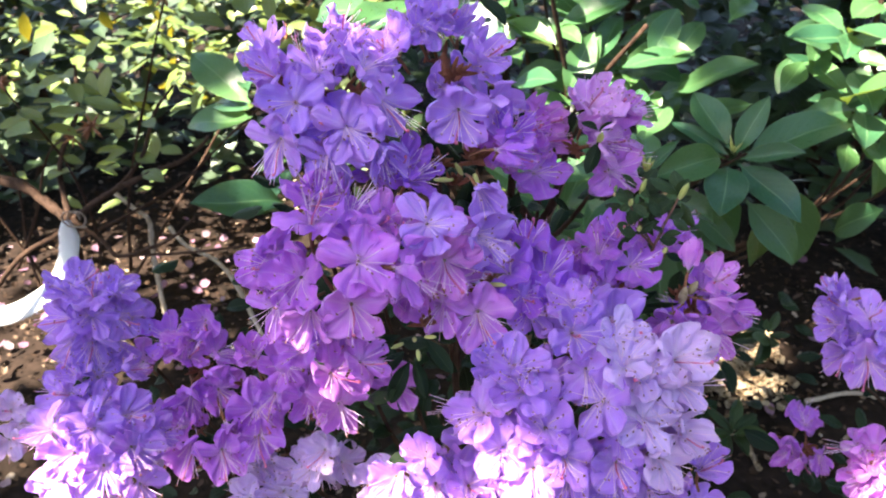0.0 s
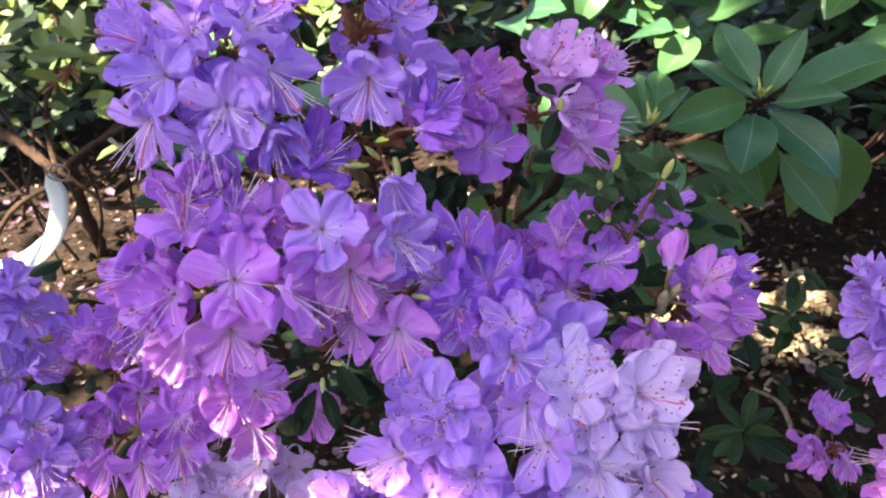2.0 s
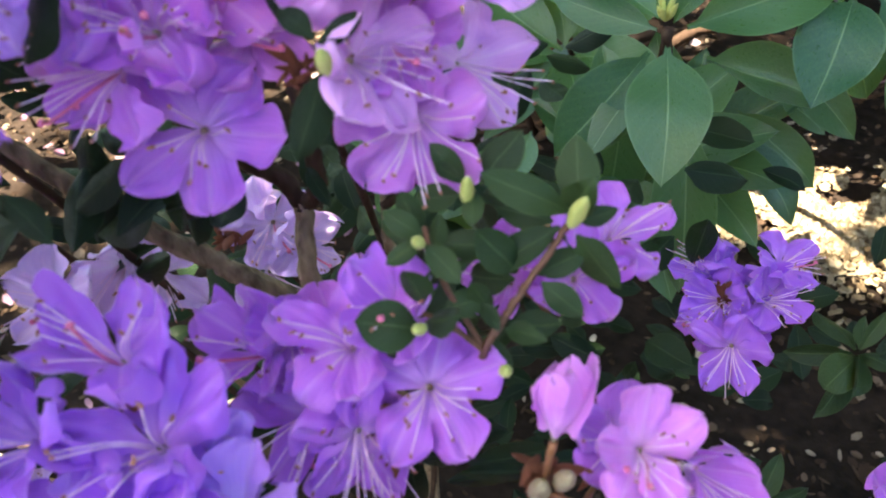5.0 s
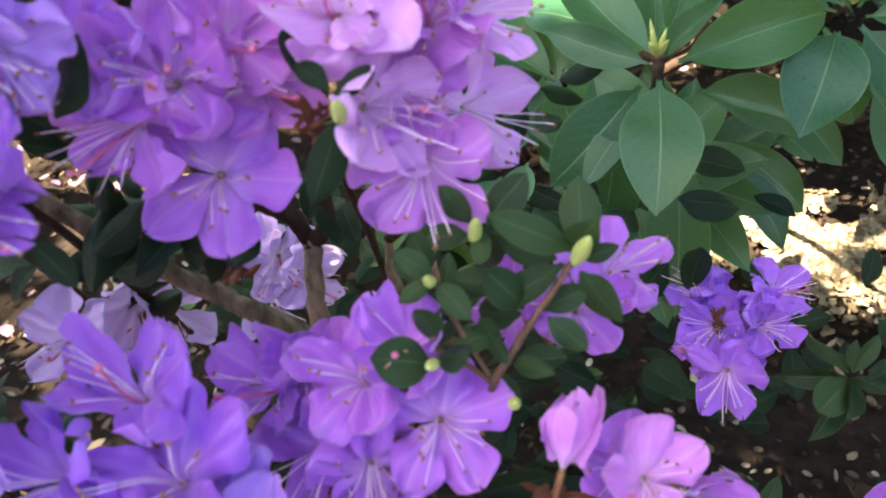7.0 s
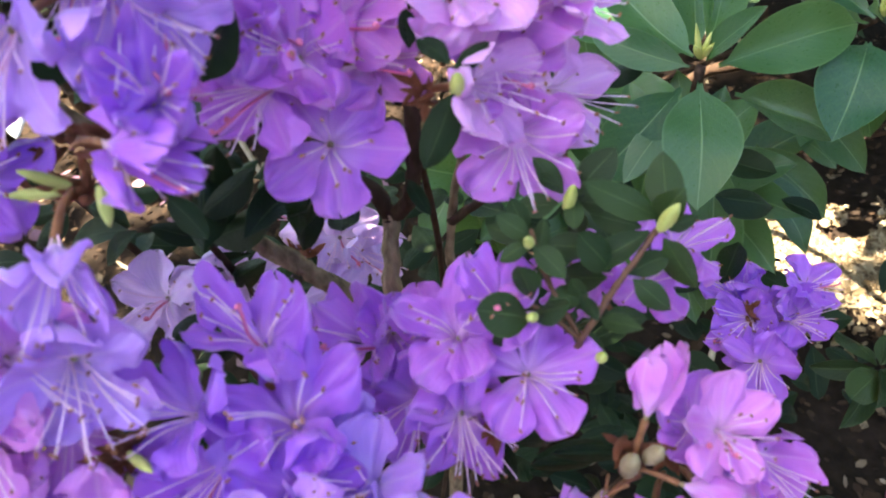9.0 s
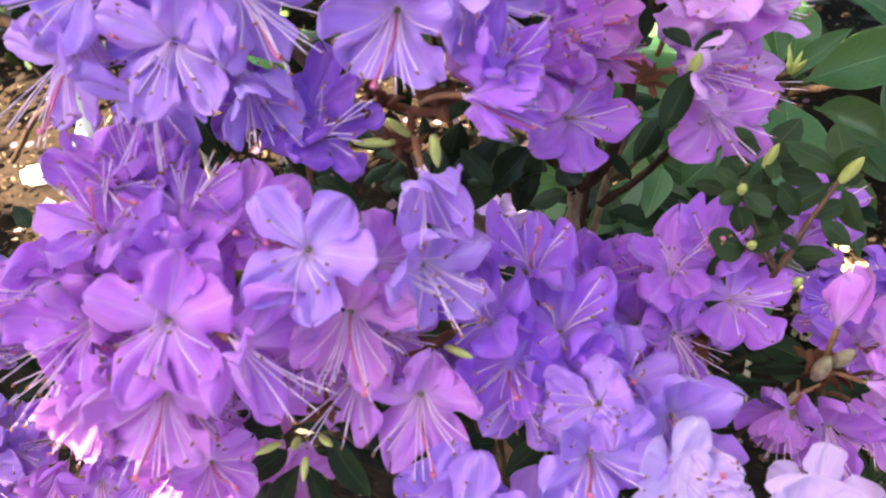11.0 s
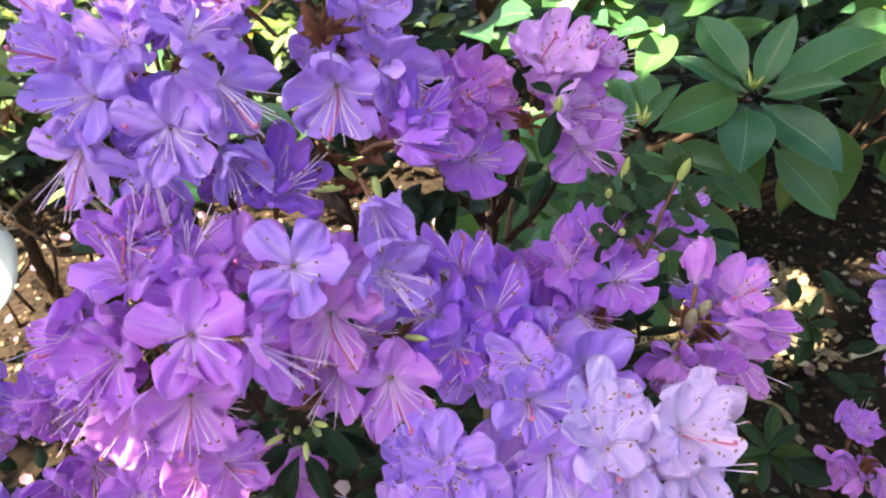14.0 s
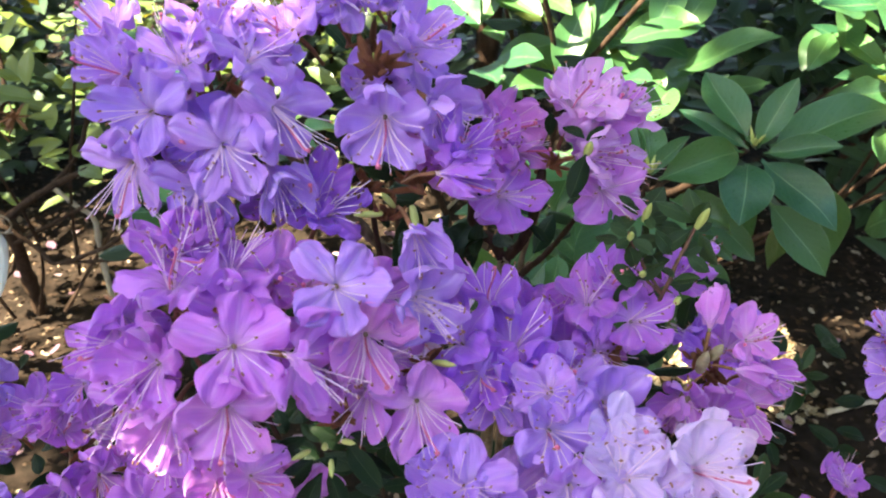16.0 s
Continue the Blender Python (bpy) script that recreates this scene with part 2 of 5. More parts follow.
def add_tube(verts, faces, points, radii, sides=6):
    """A tube along points, closed at its end."""
    start = len(verts)
    points = [Vector(p) for p in points]
    side = None
    for k, p in enumerate(points):
        way = (points[min(k + 1, len(points) - 1)] - points[max(k - 1, 0)]).normalized()
        side = (way.orthogonal() if side is None else side - way * side.dot(way)).normalized()
        over = way.cross(side)
        for s in range(sides):
            a = 2 * math.pi * s / sides
            verts.append(p + (side * math.cos(a) + over * math.sin(a)) * radii[k])
    for k in range(len(points) - 1):
        for s in range(sides):
            a, b = start + k * sides + s, start + k * sides + (s + 1) % sides
            faces.append((a, b, b + sides, a + sides))
    faces.append(tuple(start + (len(points) - 1) * sides + s for s in range(sides)))
    faces.append(tuple(start + s for s in reversed(range(sides))))


def add_drop(verts, faces, base, tip, width, rings=5, sides=6, power=0.8):
    """A bud-like drop from base to tip."""
    base, tip = Vector(base), Vector(tip)
    pts = [base.lerp(tip, k / rings) for k in range(rings + 1)]
    rad = [max(0.02, math.sin(math.pi * min(0.98, 0.1 + 0.9 * k / rings)) ** power) * width for k in range(rings + 1)]
    add_tube(verts, faces, pts, rad, sides)


def bent(points, steps=5):
    """A smooth line through points."""
    points = [Vector(p) for p in points]
    ext = [points[0] * 2 - points[1], *points, points[-1] * 2 - points[-2]]
    out = []
    for k in range(1, len(ext) - 2):
        p0, p1, p2, p3 = ext[k - 1:k + 3]
        for s in range(steps):
            t = s / steps
            out.append(0.5 * (2 * p1 + (p2 - p0) * t + (2 * p0 - 5 * p1 + 4 * p2 - p3) * t * t + (3 * p1 - p0 - 3 * p2 + p3) * t ** 3))
    return out + [points[-1]]


def branch_mesh(name, points, thick, thin_end, material, sides=8, rough=0.12, seed=0):
    rnd = random.Random(seed)
    line = bent(points, 7)
    verts, faces = [], []
    n = len(line) - 1
    radii = [(thick + (thin_end - thick) * k / n) * (1 + rough * rnd.uniform(-1, 1)) for k in range(n + 1)]
    line = [p + Vector([rnd.uniform(-1, 1) * thick * 0.12 for _ in range(3)]) for p in line]
    add_tube(verts, faces, line, radii, sides)
    verts = [v + Vector([rnd.uniform(-1, 1) * thick * rough * 0.8 for _ in range(3)]) for v in verts]
    return mesh_of(name, verts, faces, material)


def frame_for(at, way, up=(0, 0, 1), turn=0.0, size=1.0):
    """A pose whose z looks along way and whose y leans towards up."""
    z = Vector(way).normalized()
    y = Vector(up) - z * Vector(up).dot(z)
    y = y.normalized() if y.length > 1e-4 else z.orthogonal().normalized()
    m = Matrix((y.cross(z), y, z)).transposed().to_4x4()
    return Matrix.Translation(at) @ m @ Matrix.Rotation(turn, 4, "Z") @ Matrix.Scale(size, 4)


# ---- the flowers: five petals, long stamens, a pistil and a stalk ----
R = 0.0160


def corolla_mesh(seed, opened, material, wilt=0.0):
    rnd = random.Random(seed)
    rows, cols = 15, 11
    steps = [1 - (1 - k / (rows - 1)) ** 1.4 for k in range(rows)]
    verts, faces, uvs = [], [], []
    for p in range(5):
        turn = 2 * math.pi * p / 5 + math.pi / 2 + rnd.uniform(-0.14, 0.14)
        lean = opened + rnd.uniform(-0.34, 0.34)
        long = rnd.uniform(0.92, 1.12)
        wide = rnd.uniform(0.36, 0.45)
        cup = rnd.uniform(-0.75, 0.65)
        twist = rnd.uniform(-0.45, 0.45)
        curl = rnd.uniform(-0.8, 1.7)
        sway = rnd.uniform(-0.16, 0.16)
        lift = 0.03 * (p % 2) + rnd.uniform(-0.01, 0.01)
        phase, ruffle = rnd.uniform(0, 6.28), rnd.uniform(0.08, 0.20) + wilt
        side_a, side_b = rnd.uniform(0, 6.28), rnd.uniform(0, 6.28)
        crimp = rnd.uniform(0.04, 0.12)
        notch = rnd.uniform(0.0, 0.22)
        start = len(verts)
        # the line down the petal's middle: a short tube that flares
        mid, r, z = [], 0.012, -0.27
        for k in range(rows):
            s = steps[k]
            mid.append((r, z))
            step = (steps[min(k + 1, rows - 1)] - s) * 1.33 * long
            flare = min(1.0, max(0.0, (s - 0.03) / 0.40))
            ang = 0.42 + (lean - 0.42) * flare * flare * (3 - 2 * flare) + curl * max(0, s - 0.55)
            r += math.sin(ang) * step
            z += math.cos(ang) * step
        for k, (r, z) in enumerate(mid):
            s = steps[k]
            tube = r * math.tan(math.pi / 5) * 1.04
            blade = wide * (0.24 + 0.76 * math.sin(0.5 * math.pi * min(1.0, max(0.0, (s - 0.20) / 0.50))))
            f = min(1.0, max(0.0, (s - 0.14) / 0.18))
            half = tube * (1 - f) + blade * f
            if s > 0.72:
                half *= math.sqrt(max(0.004, 1 - ((s - 0.72) / 0.28) ** 2.4))
            for c in range(cols):
                w = 2 * c / (cols - 1) - 1
                edge = side_a if w < 0 else side_b
                rag = 1 + f * 0.11 * math.sin(edge + s * 13) * abs(w)
                x = w * half * rag + sway * f * s * s
                back = notch * max(0, s - 0.7) * (1 - abs(w)) * 2.0
                rr = r - back + (-0.06 * w * w * s if s > 0.5 else 0)
                zz = z + lift * f + cup * f * w * w * half + twist * f * x
                zz += ruffle * f * s * math.sin(phase + w * 4.2 + s * 5.0) * (0.3 + abs(w)) + ruffle * 0.5 * f * s * math.sin(phase * 2 + w * 9 + s * 7)
                zz += crimp * f * w * w * math.sin(edge * 2 + s * 17)
                zz -= 0.07 * f * math.exp(-(w * 3.5) ** 2)
                if f < 1:  # the tube is round
                    a = math.atan2(x, max(r, 1e-3))
                    rr = rr * f + r * math.cos(a) * (1 - f)
                    x = x * f + r * math.sin(a) * (1 - f) * 1.05
                verts.append(Vector((math.cos(turn) * rr - math.sin(turn) * x, math.sin(turn) * rr + math.cos(turn) * x, zz)) * R)
                uvs.append(((w + 1) / 2, s))
        faces += grid_faces(rows, cols, start)
    return mesh_of("flower", verts, faces, material, uvs)


def stamen_mesh(seed):
    """One thread with its brown tip, leaning out along x."""
    rnd = random.Random(seed)
    verts, faces = [], []
    spread, length = (0.30, 0.62, 0.42, 0.75, 0.52, 0.36)[seed % 6], rnd.uniform(1.25, 2.05)
    tip = Vector((spread, rnd.uniform(-0.10, 0.10), length - 0.55))
    mid = Vector((spread * 0.42, rnd.uniform(-0.03, 0.03), (length - 0.55) * 0.40))
    line = [q * R for q in bent([Vector((0.04, 0, -0.32)), mid, tip, tip + Vector((0.02, 0, 0.08))], 4)]
    add_tube(verts, faces, line, [0.00021 - 0.00007 * i / len(line) for i in range(len(line))], 4)
    slots = [0] * len(faces)
    d = Vector((rnd.uniform(-1, 1), rnd.uniform(-1, 1), 0.6)).normalized() * 0.0008
    add_drop(verts, faces, line[-1] - d, line[-1] + d, 0.00040, 3, 5)
    slots += [1] * (len(faces) - len(slots))
    return mesh_of("stamen", verts, faces, [FILAMENT, ANTHER], None, True, slots)


def pistil_mesh(seed):
    rnd = random.Random(seed)
    verts, faces = [], []
    tip = Vector((rnd.uniform(-0.25, 0.25), -0.45, 1.1))
    line = [q * R for q in bent([(0, 0, -0.32), (0, -0.22, 0.35), tip, tip + Vector((0, -0.01, 0.12))], 4)]
    add_tube(verts, faces, line, [0.00042] * len(line), 5)
    add_drop(verts, faces, line[-1], line[-1] + Vector((0, 0.0004, 0.0014)), 0.0010, 4, 6)
    return mesh_of("pistil", verts, faces, PISTIL)


def stalk_mesh(seed):
    rnd = random.Random(seed)
    verts, faces = [], []
    bend = rnd.uniform(-0.25, 0.25)
    line = [q * R for q in bent([(0, 0, -0.29), (bend * 0.4, -0.05, -0.95), (bend, -0.25, -1.45)], 4)]
    add_tube(verts, faces, line, [0.0012 - 0.0004 * i / len(line) for i in range(len(line))], 6)
    slots = [0] * len(faces)
    add_drop(verts, faces, Vector((0, 0, -0.29)) * R, Vector((0, 0, -0.06)) * R, 0.0010, 4, 6)
    slots += [1] * (len(faces) - len(slots))
    return mesh_of("stalk", verts, faces, [STALK, BUD_TAN], None, True, slots)


COROLLAS = {tone: [corolla_mesh(10 * k + 3, (1.05, 1.20, 1.35, 1.00, 1.36, 1.25, 0.80, 1.10, 0.92)[k], mat) for k in range(9)] + [corolla_mesh(5, 0.16, mat), corolla_mesh(6, 0.75, mat, 0.16), corolla_mesh(8, 0.6, mat, 0.2)]
            for tone, mat in (("violet", VIOLET), ("deep", DEEP), ("lilac", LILAC), ("rose", ROSE), ("pale", PALE), ("blush", SUNLIT_ROSE))}
STAMENS = [stamen_mesh(k) for k in range(6)]
PISTILS = [pistil_mesh(k) for k in range(3)]
STALKS = [stalk_mesh(k) for k in range(3)]

shrub = tagged(new("flowering_shrub"), "violet-flowered dwarf rhododendron shrub in full bloom on mulched ground", "shrub")
shrub.location = (0.02, 0.56, 0.0)
HOME = Matrix.Translation(shrub.location).inverted()
rnd_flower = random.Random(7)
HEADS = []


def flower(x, y, z, az, el, size, tone, roll=None, shape=None):
    """A flower that looks to az, el, turned by roll about its own axis. shape picks one of the corollas."""
    a, e = radians(az), radians(el)
    way = Vector((math.sin(a) * math.cos(e), -math.cos(a) * math.cos(e), math.sin(e)))
    if shape is None:
        shape = rnd_flower.randrange(9) if size > 0.82 else 10 + rnd_flower.randrange(2)
    turn = rnd_flower.uniform(-0.3, 0.3) if roll is None else radians(roll)
    f = part("flower", COROLLAS[tone][shape], shrub, HOME @ frame_for((x, y, z), way, (0, 0.25, 1), turn, size))
    count = rnd_flower.choice((7, 8, 9, 10))
    for j in range(count):
        turn = Matrix.Rotation(-math.pi / 2 + (j / (count - 1) - 0.5) * 3.8 + rnd_flower.uniform(-0.25, 0.25), 4, "Z")
        droop = Matrix.Rotation(rnd_flower.uniform(0.0, 0.22), 4, "X")
        part("stamen", STAMENS[rnd_flower.randrange(6)], f, droop @ turn)
    if rnd_flower.random() < 0.4:
        part("pistil", PISTILS[rnd_flower.randrange(3)], f, Matrix.Identity(4))
    part("stalk", STALKS[rnd_flower.randrange(3)], f, Matrix.Identity(4))


def flower_head(tone, rows, full=True):
    """Flowers of one tone; a row may end in a tone of its own."""
    for row in rows:
        flower(*row[:6], row[8] if len(row) > 8 else tone, *row[6:8])
    mid = sum((Vector(r[:3]) for r in rows), Vector()) / len(rows)
    for row in rows if full else ():
        at = Vector(row[:3]).lerp(mid, rnd_flower.uniform(0.15, 0.40))
        flower(at.x + rnd_flower.uniform(-0.014, 0.014), at.y + rnd_flower.uniform(0.006, 0.016), at.z + rnd_flower.uniform(-0.014, 0.014),
               row[3] + rnd_flower.uniform(-60, 60), row[4] + rnd_flower.uniform(-45, 45), rnd_flower.uniform(0.86, 1.02), tone)
    if len(rows) > 3:
        HEADS.append(sum((Vector(r[:3]) for r in rows), Vector()) / len(rows))


# ---- leaves ----
def leaf_mesh(name, seed, material, fold=0.25, droop=0.25, rows=11, cols=7, blunt=1.0, ratio=1.0):
    """A leaf one long and one wide from its base at 0 along y, its upper side to z. Scaled where it is placed."""
    rnd = random.Random(seed)
    verts, uvs = [], []
    phase, twist = rnd.uniform(0, 6), rnd.uniform(-0.12, 0.12)
    side = rnd.uniform(-0.05, 0.05)
    for k in range(rows):
        s = k / (rows - 1)
        body = max(0.0, (s - 0.06) / 0.94)
        half = 0.5 * max(0.035, math.sin(math.pi * body ** 0.92) ** (0.75 * blunt)) if s > 0.06 else 0.03
        if k == rows - 1:
            half = 0.015
        z = droop * (s - s * s) + 0.04 * math.sin(s * 7 + phase)
        for c in range(cols):
            w = 2 * c / (cols - 1) - 1
            edge = 0.02 * math.sin(s * 16 + phase + (3 if w > 0 else 0)) * abs(w)
            verts.append((w * half + side * math.sin(math.pi * s), s - 0.02 * abs(w), z + fold * half * abs(w) ** 1.3 + twist * w * half * s + edge * 0.6))
            uvs.append(((w + 1) / 2, s))
    return mesh_of(name, verts, grid_faces(rows, cols), material, uvs)


BIG = [leaf_mesh("leaf", 40 + k, BIG_LEAF, (0.22, 0.32, 0.12, 0.28)[k], (0.18, 0.30, 0.10, 0.4)[k], 15, 9, 1.02) for k in range(4)]
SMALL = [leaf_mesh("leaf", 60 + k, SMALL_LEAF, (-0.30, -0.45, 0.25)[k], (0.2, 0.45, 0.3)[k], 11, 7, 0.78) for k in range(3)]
SAGE = [leaf_mesh("leaf", 70 + k, SAGE_LEAF, (-0.2, 0.3, -0.35)[k], (0.2, 0.45, 0.3)[k], 11, 7, 0.9) for k in range(3)]
BACK = [leaf_mesh("leaf", 80 + k, BACK_LEAF, (0.25, 0.1, 0.35)[k], (0.2, 0.4, 0.3)[k], 8, 5, 0.85) for k in range(3)]
rnd_leaf = random.Random(11)


def leaf_pose(base, tip, ratio, hint):
    base, tip = Vector(base), Vector(tip)
    y = tip - base
    length = y.length
    y.normalize()
    z = Vector(hint) - y * Vector(hint).dot(y)
    z = z.normalized() if z.length > 1e-3 else y.orthogonal().normalized()
    m = Matrix((y.cross(z), y, z)).transposed().to_4x4()
    return Matrix.Translation(base) @ m @ Matrix.Diagonal((length * ratio, length, length * 0.6, 1))


big_shrub = tagged(new("rhododendron_shrub"), "large-leaved rhododendron shrub with whorls of glossy green leaves, dappled sun", "shrub")
big_shrub.location = (0.25, 1.0, 0.0)
BIG_HOME = Matrix.Translation(big_shrub.location).inverted()


def place_leaves(rows, meshes, owner, home, hint):
    for x, y, z, u, v, w, ratio in rows:
        h = Vector(hint) + Vector([rnd_leaf.uniform(-0.25, 0.25) for _ in range(3)])
        part("leaf", meshes[rnd_leaf.randrange(len(meshes))], owner, home @ leaf_pose((x, y, z), (u, v, w), ratio, h))


def big_leaves(rows):
    place_leaves([(*r[:6], min(0.58, r[6])) for r in rows], BIG, big_shrub, BIG_HOME, (-0.1, -0.60, 0.75))


def small_leaves(rows):
    place_leaves([(*r[:6], r[6] * 0.82) for r in rows], SMALL, shrub, HOME, (0.0, -0.6, 0.75))


def sage_leaves(rows):
    place_leaves([(*r[:6], r[6] * 0.9) for r in rows], SAGE, shrub, HOME, (0.0, -0.6, 0.75))


# ---- flowers, head by head ----
flower_head("lilac", [
    (-0.055, 0.406, 0.637, 21, 13, 1.10, -5, 4),
    (-0.084, 0.415, 0.648, -4, 23, 1.15, -2, 1),
    (-0.036, 0.415, 0.648, 57, -13, 1.05, -6),
    (-0.073, 0.430, 0.662, 22, 59, 1.05, -4),
    (-0.047, 0.430, 0.663, 59, 45, 1.05, -4),
    (-0.097, 0.430, 0.659, -23, 47, 1.00, -2),
    (-0.093, 0.410, 0.628, -13, -13, 1.05, 0),
    (-0.066, 0.405, 0.621, 13, -25, 1.05, -8),
    (-0.040, 0.414, 0.623, 43, -31, 1.00, -13),
    (-0.103, 0.445, 0.669, -44, 66, 0.95, -3),
    (-0.064, 0.450, 0.671, 61, 72, 1.00, -5),
])
flower_head("lilac", [
    (0.004, 0.420, 0.641, 6, -3, 1.15, -3, 0),
    (0.023, 0.432, 0.643, 40, -11, 1.05, -6),
    (0.015, 0.445, 0.664, 54, 45, 1.00, -3),
    (-0.006, 0.445, 0.648, 10, 28, 0.80, -3),
    (-0.038, 0.455, 0.662, -12, 60, 1.00, -3),
], False)
flower_head("lilac", [
    (-0.021, 0.465, 0.675, -15, 49, 1.05, -1),
    (0.013, 0.452, 0.658, 45, 34, 1.00, -1),
    (-0.035, 0.452, 0.668, -27, 42, 1.00, 0),
    (-0.008, 0.475, 0.674, 37, 59, 1.00, 1),
    (0.026, 0.440, 0.637, 42, 7, 0.90, -2),
])
# top of the right head, its partial sun painted in by the paler tone
flower_head("blush", [
    (0.090, 0.478, 0.625, 13, 53, 1.10, -1),
    (0.090, 0.470, 0.604, 55, 23, 1.10, -13),
    (0.084, 0.476, 0.626, 9, 65, 1.05, 0),
    (0.111, 0.492, 0.617, 67, 40, 1.00, -12),
], False)
flower_head("violet", [
    (0.052, 0.461, 0.589, 29, 37, 1.15, -36, 4),
    (0.045, 0.466, 0.613, 14, 49, 1.10, -1),
    (0.101, 0.474, 0.585, 17, 21, 1.15, -2, 0, "rose"),
    (0.030, 0.462, 0.622, -6, 41, 1.05, 4),
    (0.039, 0.456, 0.609, -27, 18, 1.00, 7),
    (0.109, 0.496, 0.587, 58, 15, 1.00, -14, None, "blush"),
], False)
flower_head("rose", [
    (0.039, 0.478, 0.614, 21, 38, 1.10, -2),
    (0.052, 0.484, 0.613, 40, 41, 1.10, -6),
    (0.029, 0.474, 0.599, 8, 26, 1.05, 0),
    (0.059, 0.482, 0.603, 43, 36, 1.00, -8),
    (0.019, 0.476, 0.608, 3, 47, 1.00, 2),
    (0.101, 0.490, 0.615, 34, 62, 1.10, -4),
    (0.095, 0.482, 0.603, 24, 35, 1.00, -3),
], False)
flower_head("lilac", [
    (-0.012, 0.370, 0.598, 20, 34, 1.05, -32, 4),
], False)
flower_head("violet", [
    (-0.046, 0.351, 0.586, 22, 37, 1.15, -5, 4),
    (-0.025, 0.349, 0.582, 63, 2, 1.10, -23),
    (-0.079, 0.360, 0.571, -10, 21, 1.10, 6),
    (-0.073, 0.375, 0.596, 52, 79, 1.10, -9),
    (-0.095, 0.370, 0.574, -28, 39, 1.05, 11),
    (-0.093, 0.364, 0.552, -16, 2, 1.00, 13),
    (-0.073, 0.395, 0.602, 9, 83, 1.05, 1),
    (-0.053, 0.385, 0.596, 84, 68, 1.00, -21),
])
# underside of the head: pink light bounced from below is put into the rose tone
flower_head("rose", [
    (-0.050, 0.344, 0.564, 19, 12, 1.10, -7, 0),
    (-0.003, 0.370, 0.575, 15, 7, 1.10, -5),
    (0.015, 0.369, 0.544, 11, 10, 1.10, -3),
    (-0.005, 0.372, 0.547, -12, 17, 1.05, 9),
    (-0.073, 0.350, 0.556, 0, -5, 1.00, 4),
    (-0.039, 0.390, 0.588, 15, 53, 1.00, -2),
    (-0.022, 0.378, 0.554, 0, 3, 0.95, 3),
])
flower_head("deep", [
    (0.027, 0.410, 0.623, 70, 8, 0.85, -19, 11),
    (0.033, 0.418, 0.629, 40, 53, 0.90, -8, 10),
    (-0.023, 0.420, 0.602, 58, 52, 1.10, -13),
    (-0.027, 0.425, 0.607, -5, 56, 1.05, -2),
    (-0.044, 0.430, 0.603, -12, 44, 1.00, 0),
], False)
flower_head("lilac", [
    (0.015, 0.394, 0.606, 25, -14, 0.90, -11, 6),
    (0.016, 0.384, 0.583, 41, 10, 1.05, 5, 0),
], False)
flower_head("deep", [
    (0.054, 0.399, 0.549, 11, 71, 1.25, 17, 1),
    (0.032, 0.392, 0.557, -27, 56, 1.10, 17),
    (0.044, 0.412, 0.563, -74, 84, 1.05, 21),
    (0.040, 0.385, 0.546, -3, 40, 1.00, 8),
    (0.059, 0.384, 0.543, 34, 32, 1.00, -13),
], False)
flower_head("violet", [
    (0.090, 0.432, 0.549, -5, 70, 1.10, 8, 1),
    (0.063, 0.438, 0.535, -28, 62, 1.10, 16),
    (0.110, 0.427, 0.542, 22, 55, 1.05, -10, 4),
    (0.080, 0.425, 0.528, -8, 30, 1.05, 10),
    (0.093, 0.418, 0.531, 21, 18, 0.95, -7),
])
flower_head("violet", [
    (0.141, 0.475, 0.533, 1, 66, 1.05, 5),
    (0.123, 0.470, 0.534, -45, 54, 0.95, 23),
    (0.151, 0.490, 0.535, 51, 69, 1.00, -12),
], False)
flower_head("lilac", [
    (0.090, 0.380, 0.534, 21, 30, 1.15, 4, 0),
    (0.066, 0.361, 0.537, 19, 41, 1.10, -34, 1),
    (0.044, 0.383, 0.536, 0, 39, 1.05, 4),
    (0.049, 0.350, 0.513, 21, 63, 1.00, -4),
    (0.075, 0.390, 0.538, -20, 66, 1.00, 11),
])
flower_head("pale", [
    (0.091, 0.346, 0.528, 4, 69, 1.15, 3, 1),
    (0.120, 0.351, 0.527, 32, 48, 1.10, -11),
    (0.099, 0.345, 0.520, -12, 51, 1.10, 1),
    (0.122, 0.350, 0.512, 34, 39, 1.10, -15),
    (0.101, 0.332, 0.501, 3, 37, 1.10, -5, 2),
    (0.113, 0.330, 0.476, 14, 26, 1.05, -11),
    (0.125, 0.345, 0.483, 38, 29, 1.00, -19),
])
flower_head("lilac", [
    (0.034, 0.343, 0.526, 4, 51, 1.10, 3),
    (0.079, 0.335, 0.511, -29, 34, 1.10, 9, 4),
    (0.049, 0.327, 0.501, -11, 56, 1.10, 1),
    (0.037, 0.336, 0.518, -21, 61, 1.10, 4),
    (0.016, 0.335, 0.503, -35, 39, 1.05, 11),
    (0.027, 0.325, 0.488, -12, 34, 1.05, 3),
])
flower_head("lilac", [
    (0.087, 0.322, 0.481, -8, 29, 1.05, 1),
    (0.059, 0.318, 0.488, -4, 35, 1.05, -1),
    (0.043, 0.318, 0.479, -14, 23, 1.05, 5),
])
flower_head("rose", [
    (0.164, 0.420, 0.499, 25, 20, 1.05, -9),
    (0.160, 0.420, 0.536, 16, 57, 0.85, -1, 1),
], False)
flower_head("violet", [
    (0.147, 0.408, 0.503, -2, 6, 1.00, 7),
    (0.156, 0.430, 0.524, 17, 59, 0.95, -3),
    (0.176, 0.435, 0.504, 46, 30, 0.90, -16),
    (0.131, 0.405, 0.513, -25, 9, 0.90, 19),
], False)
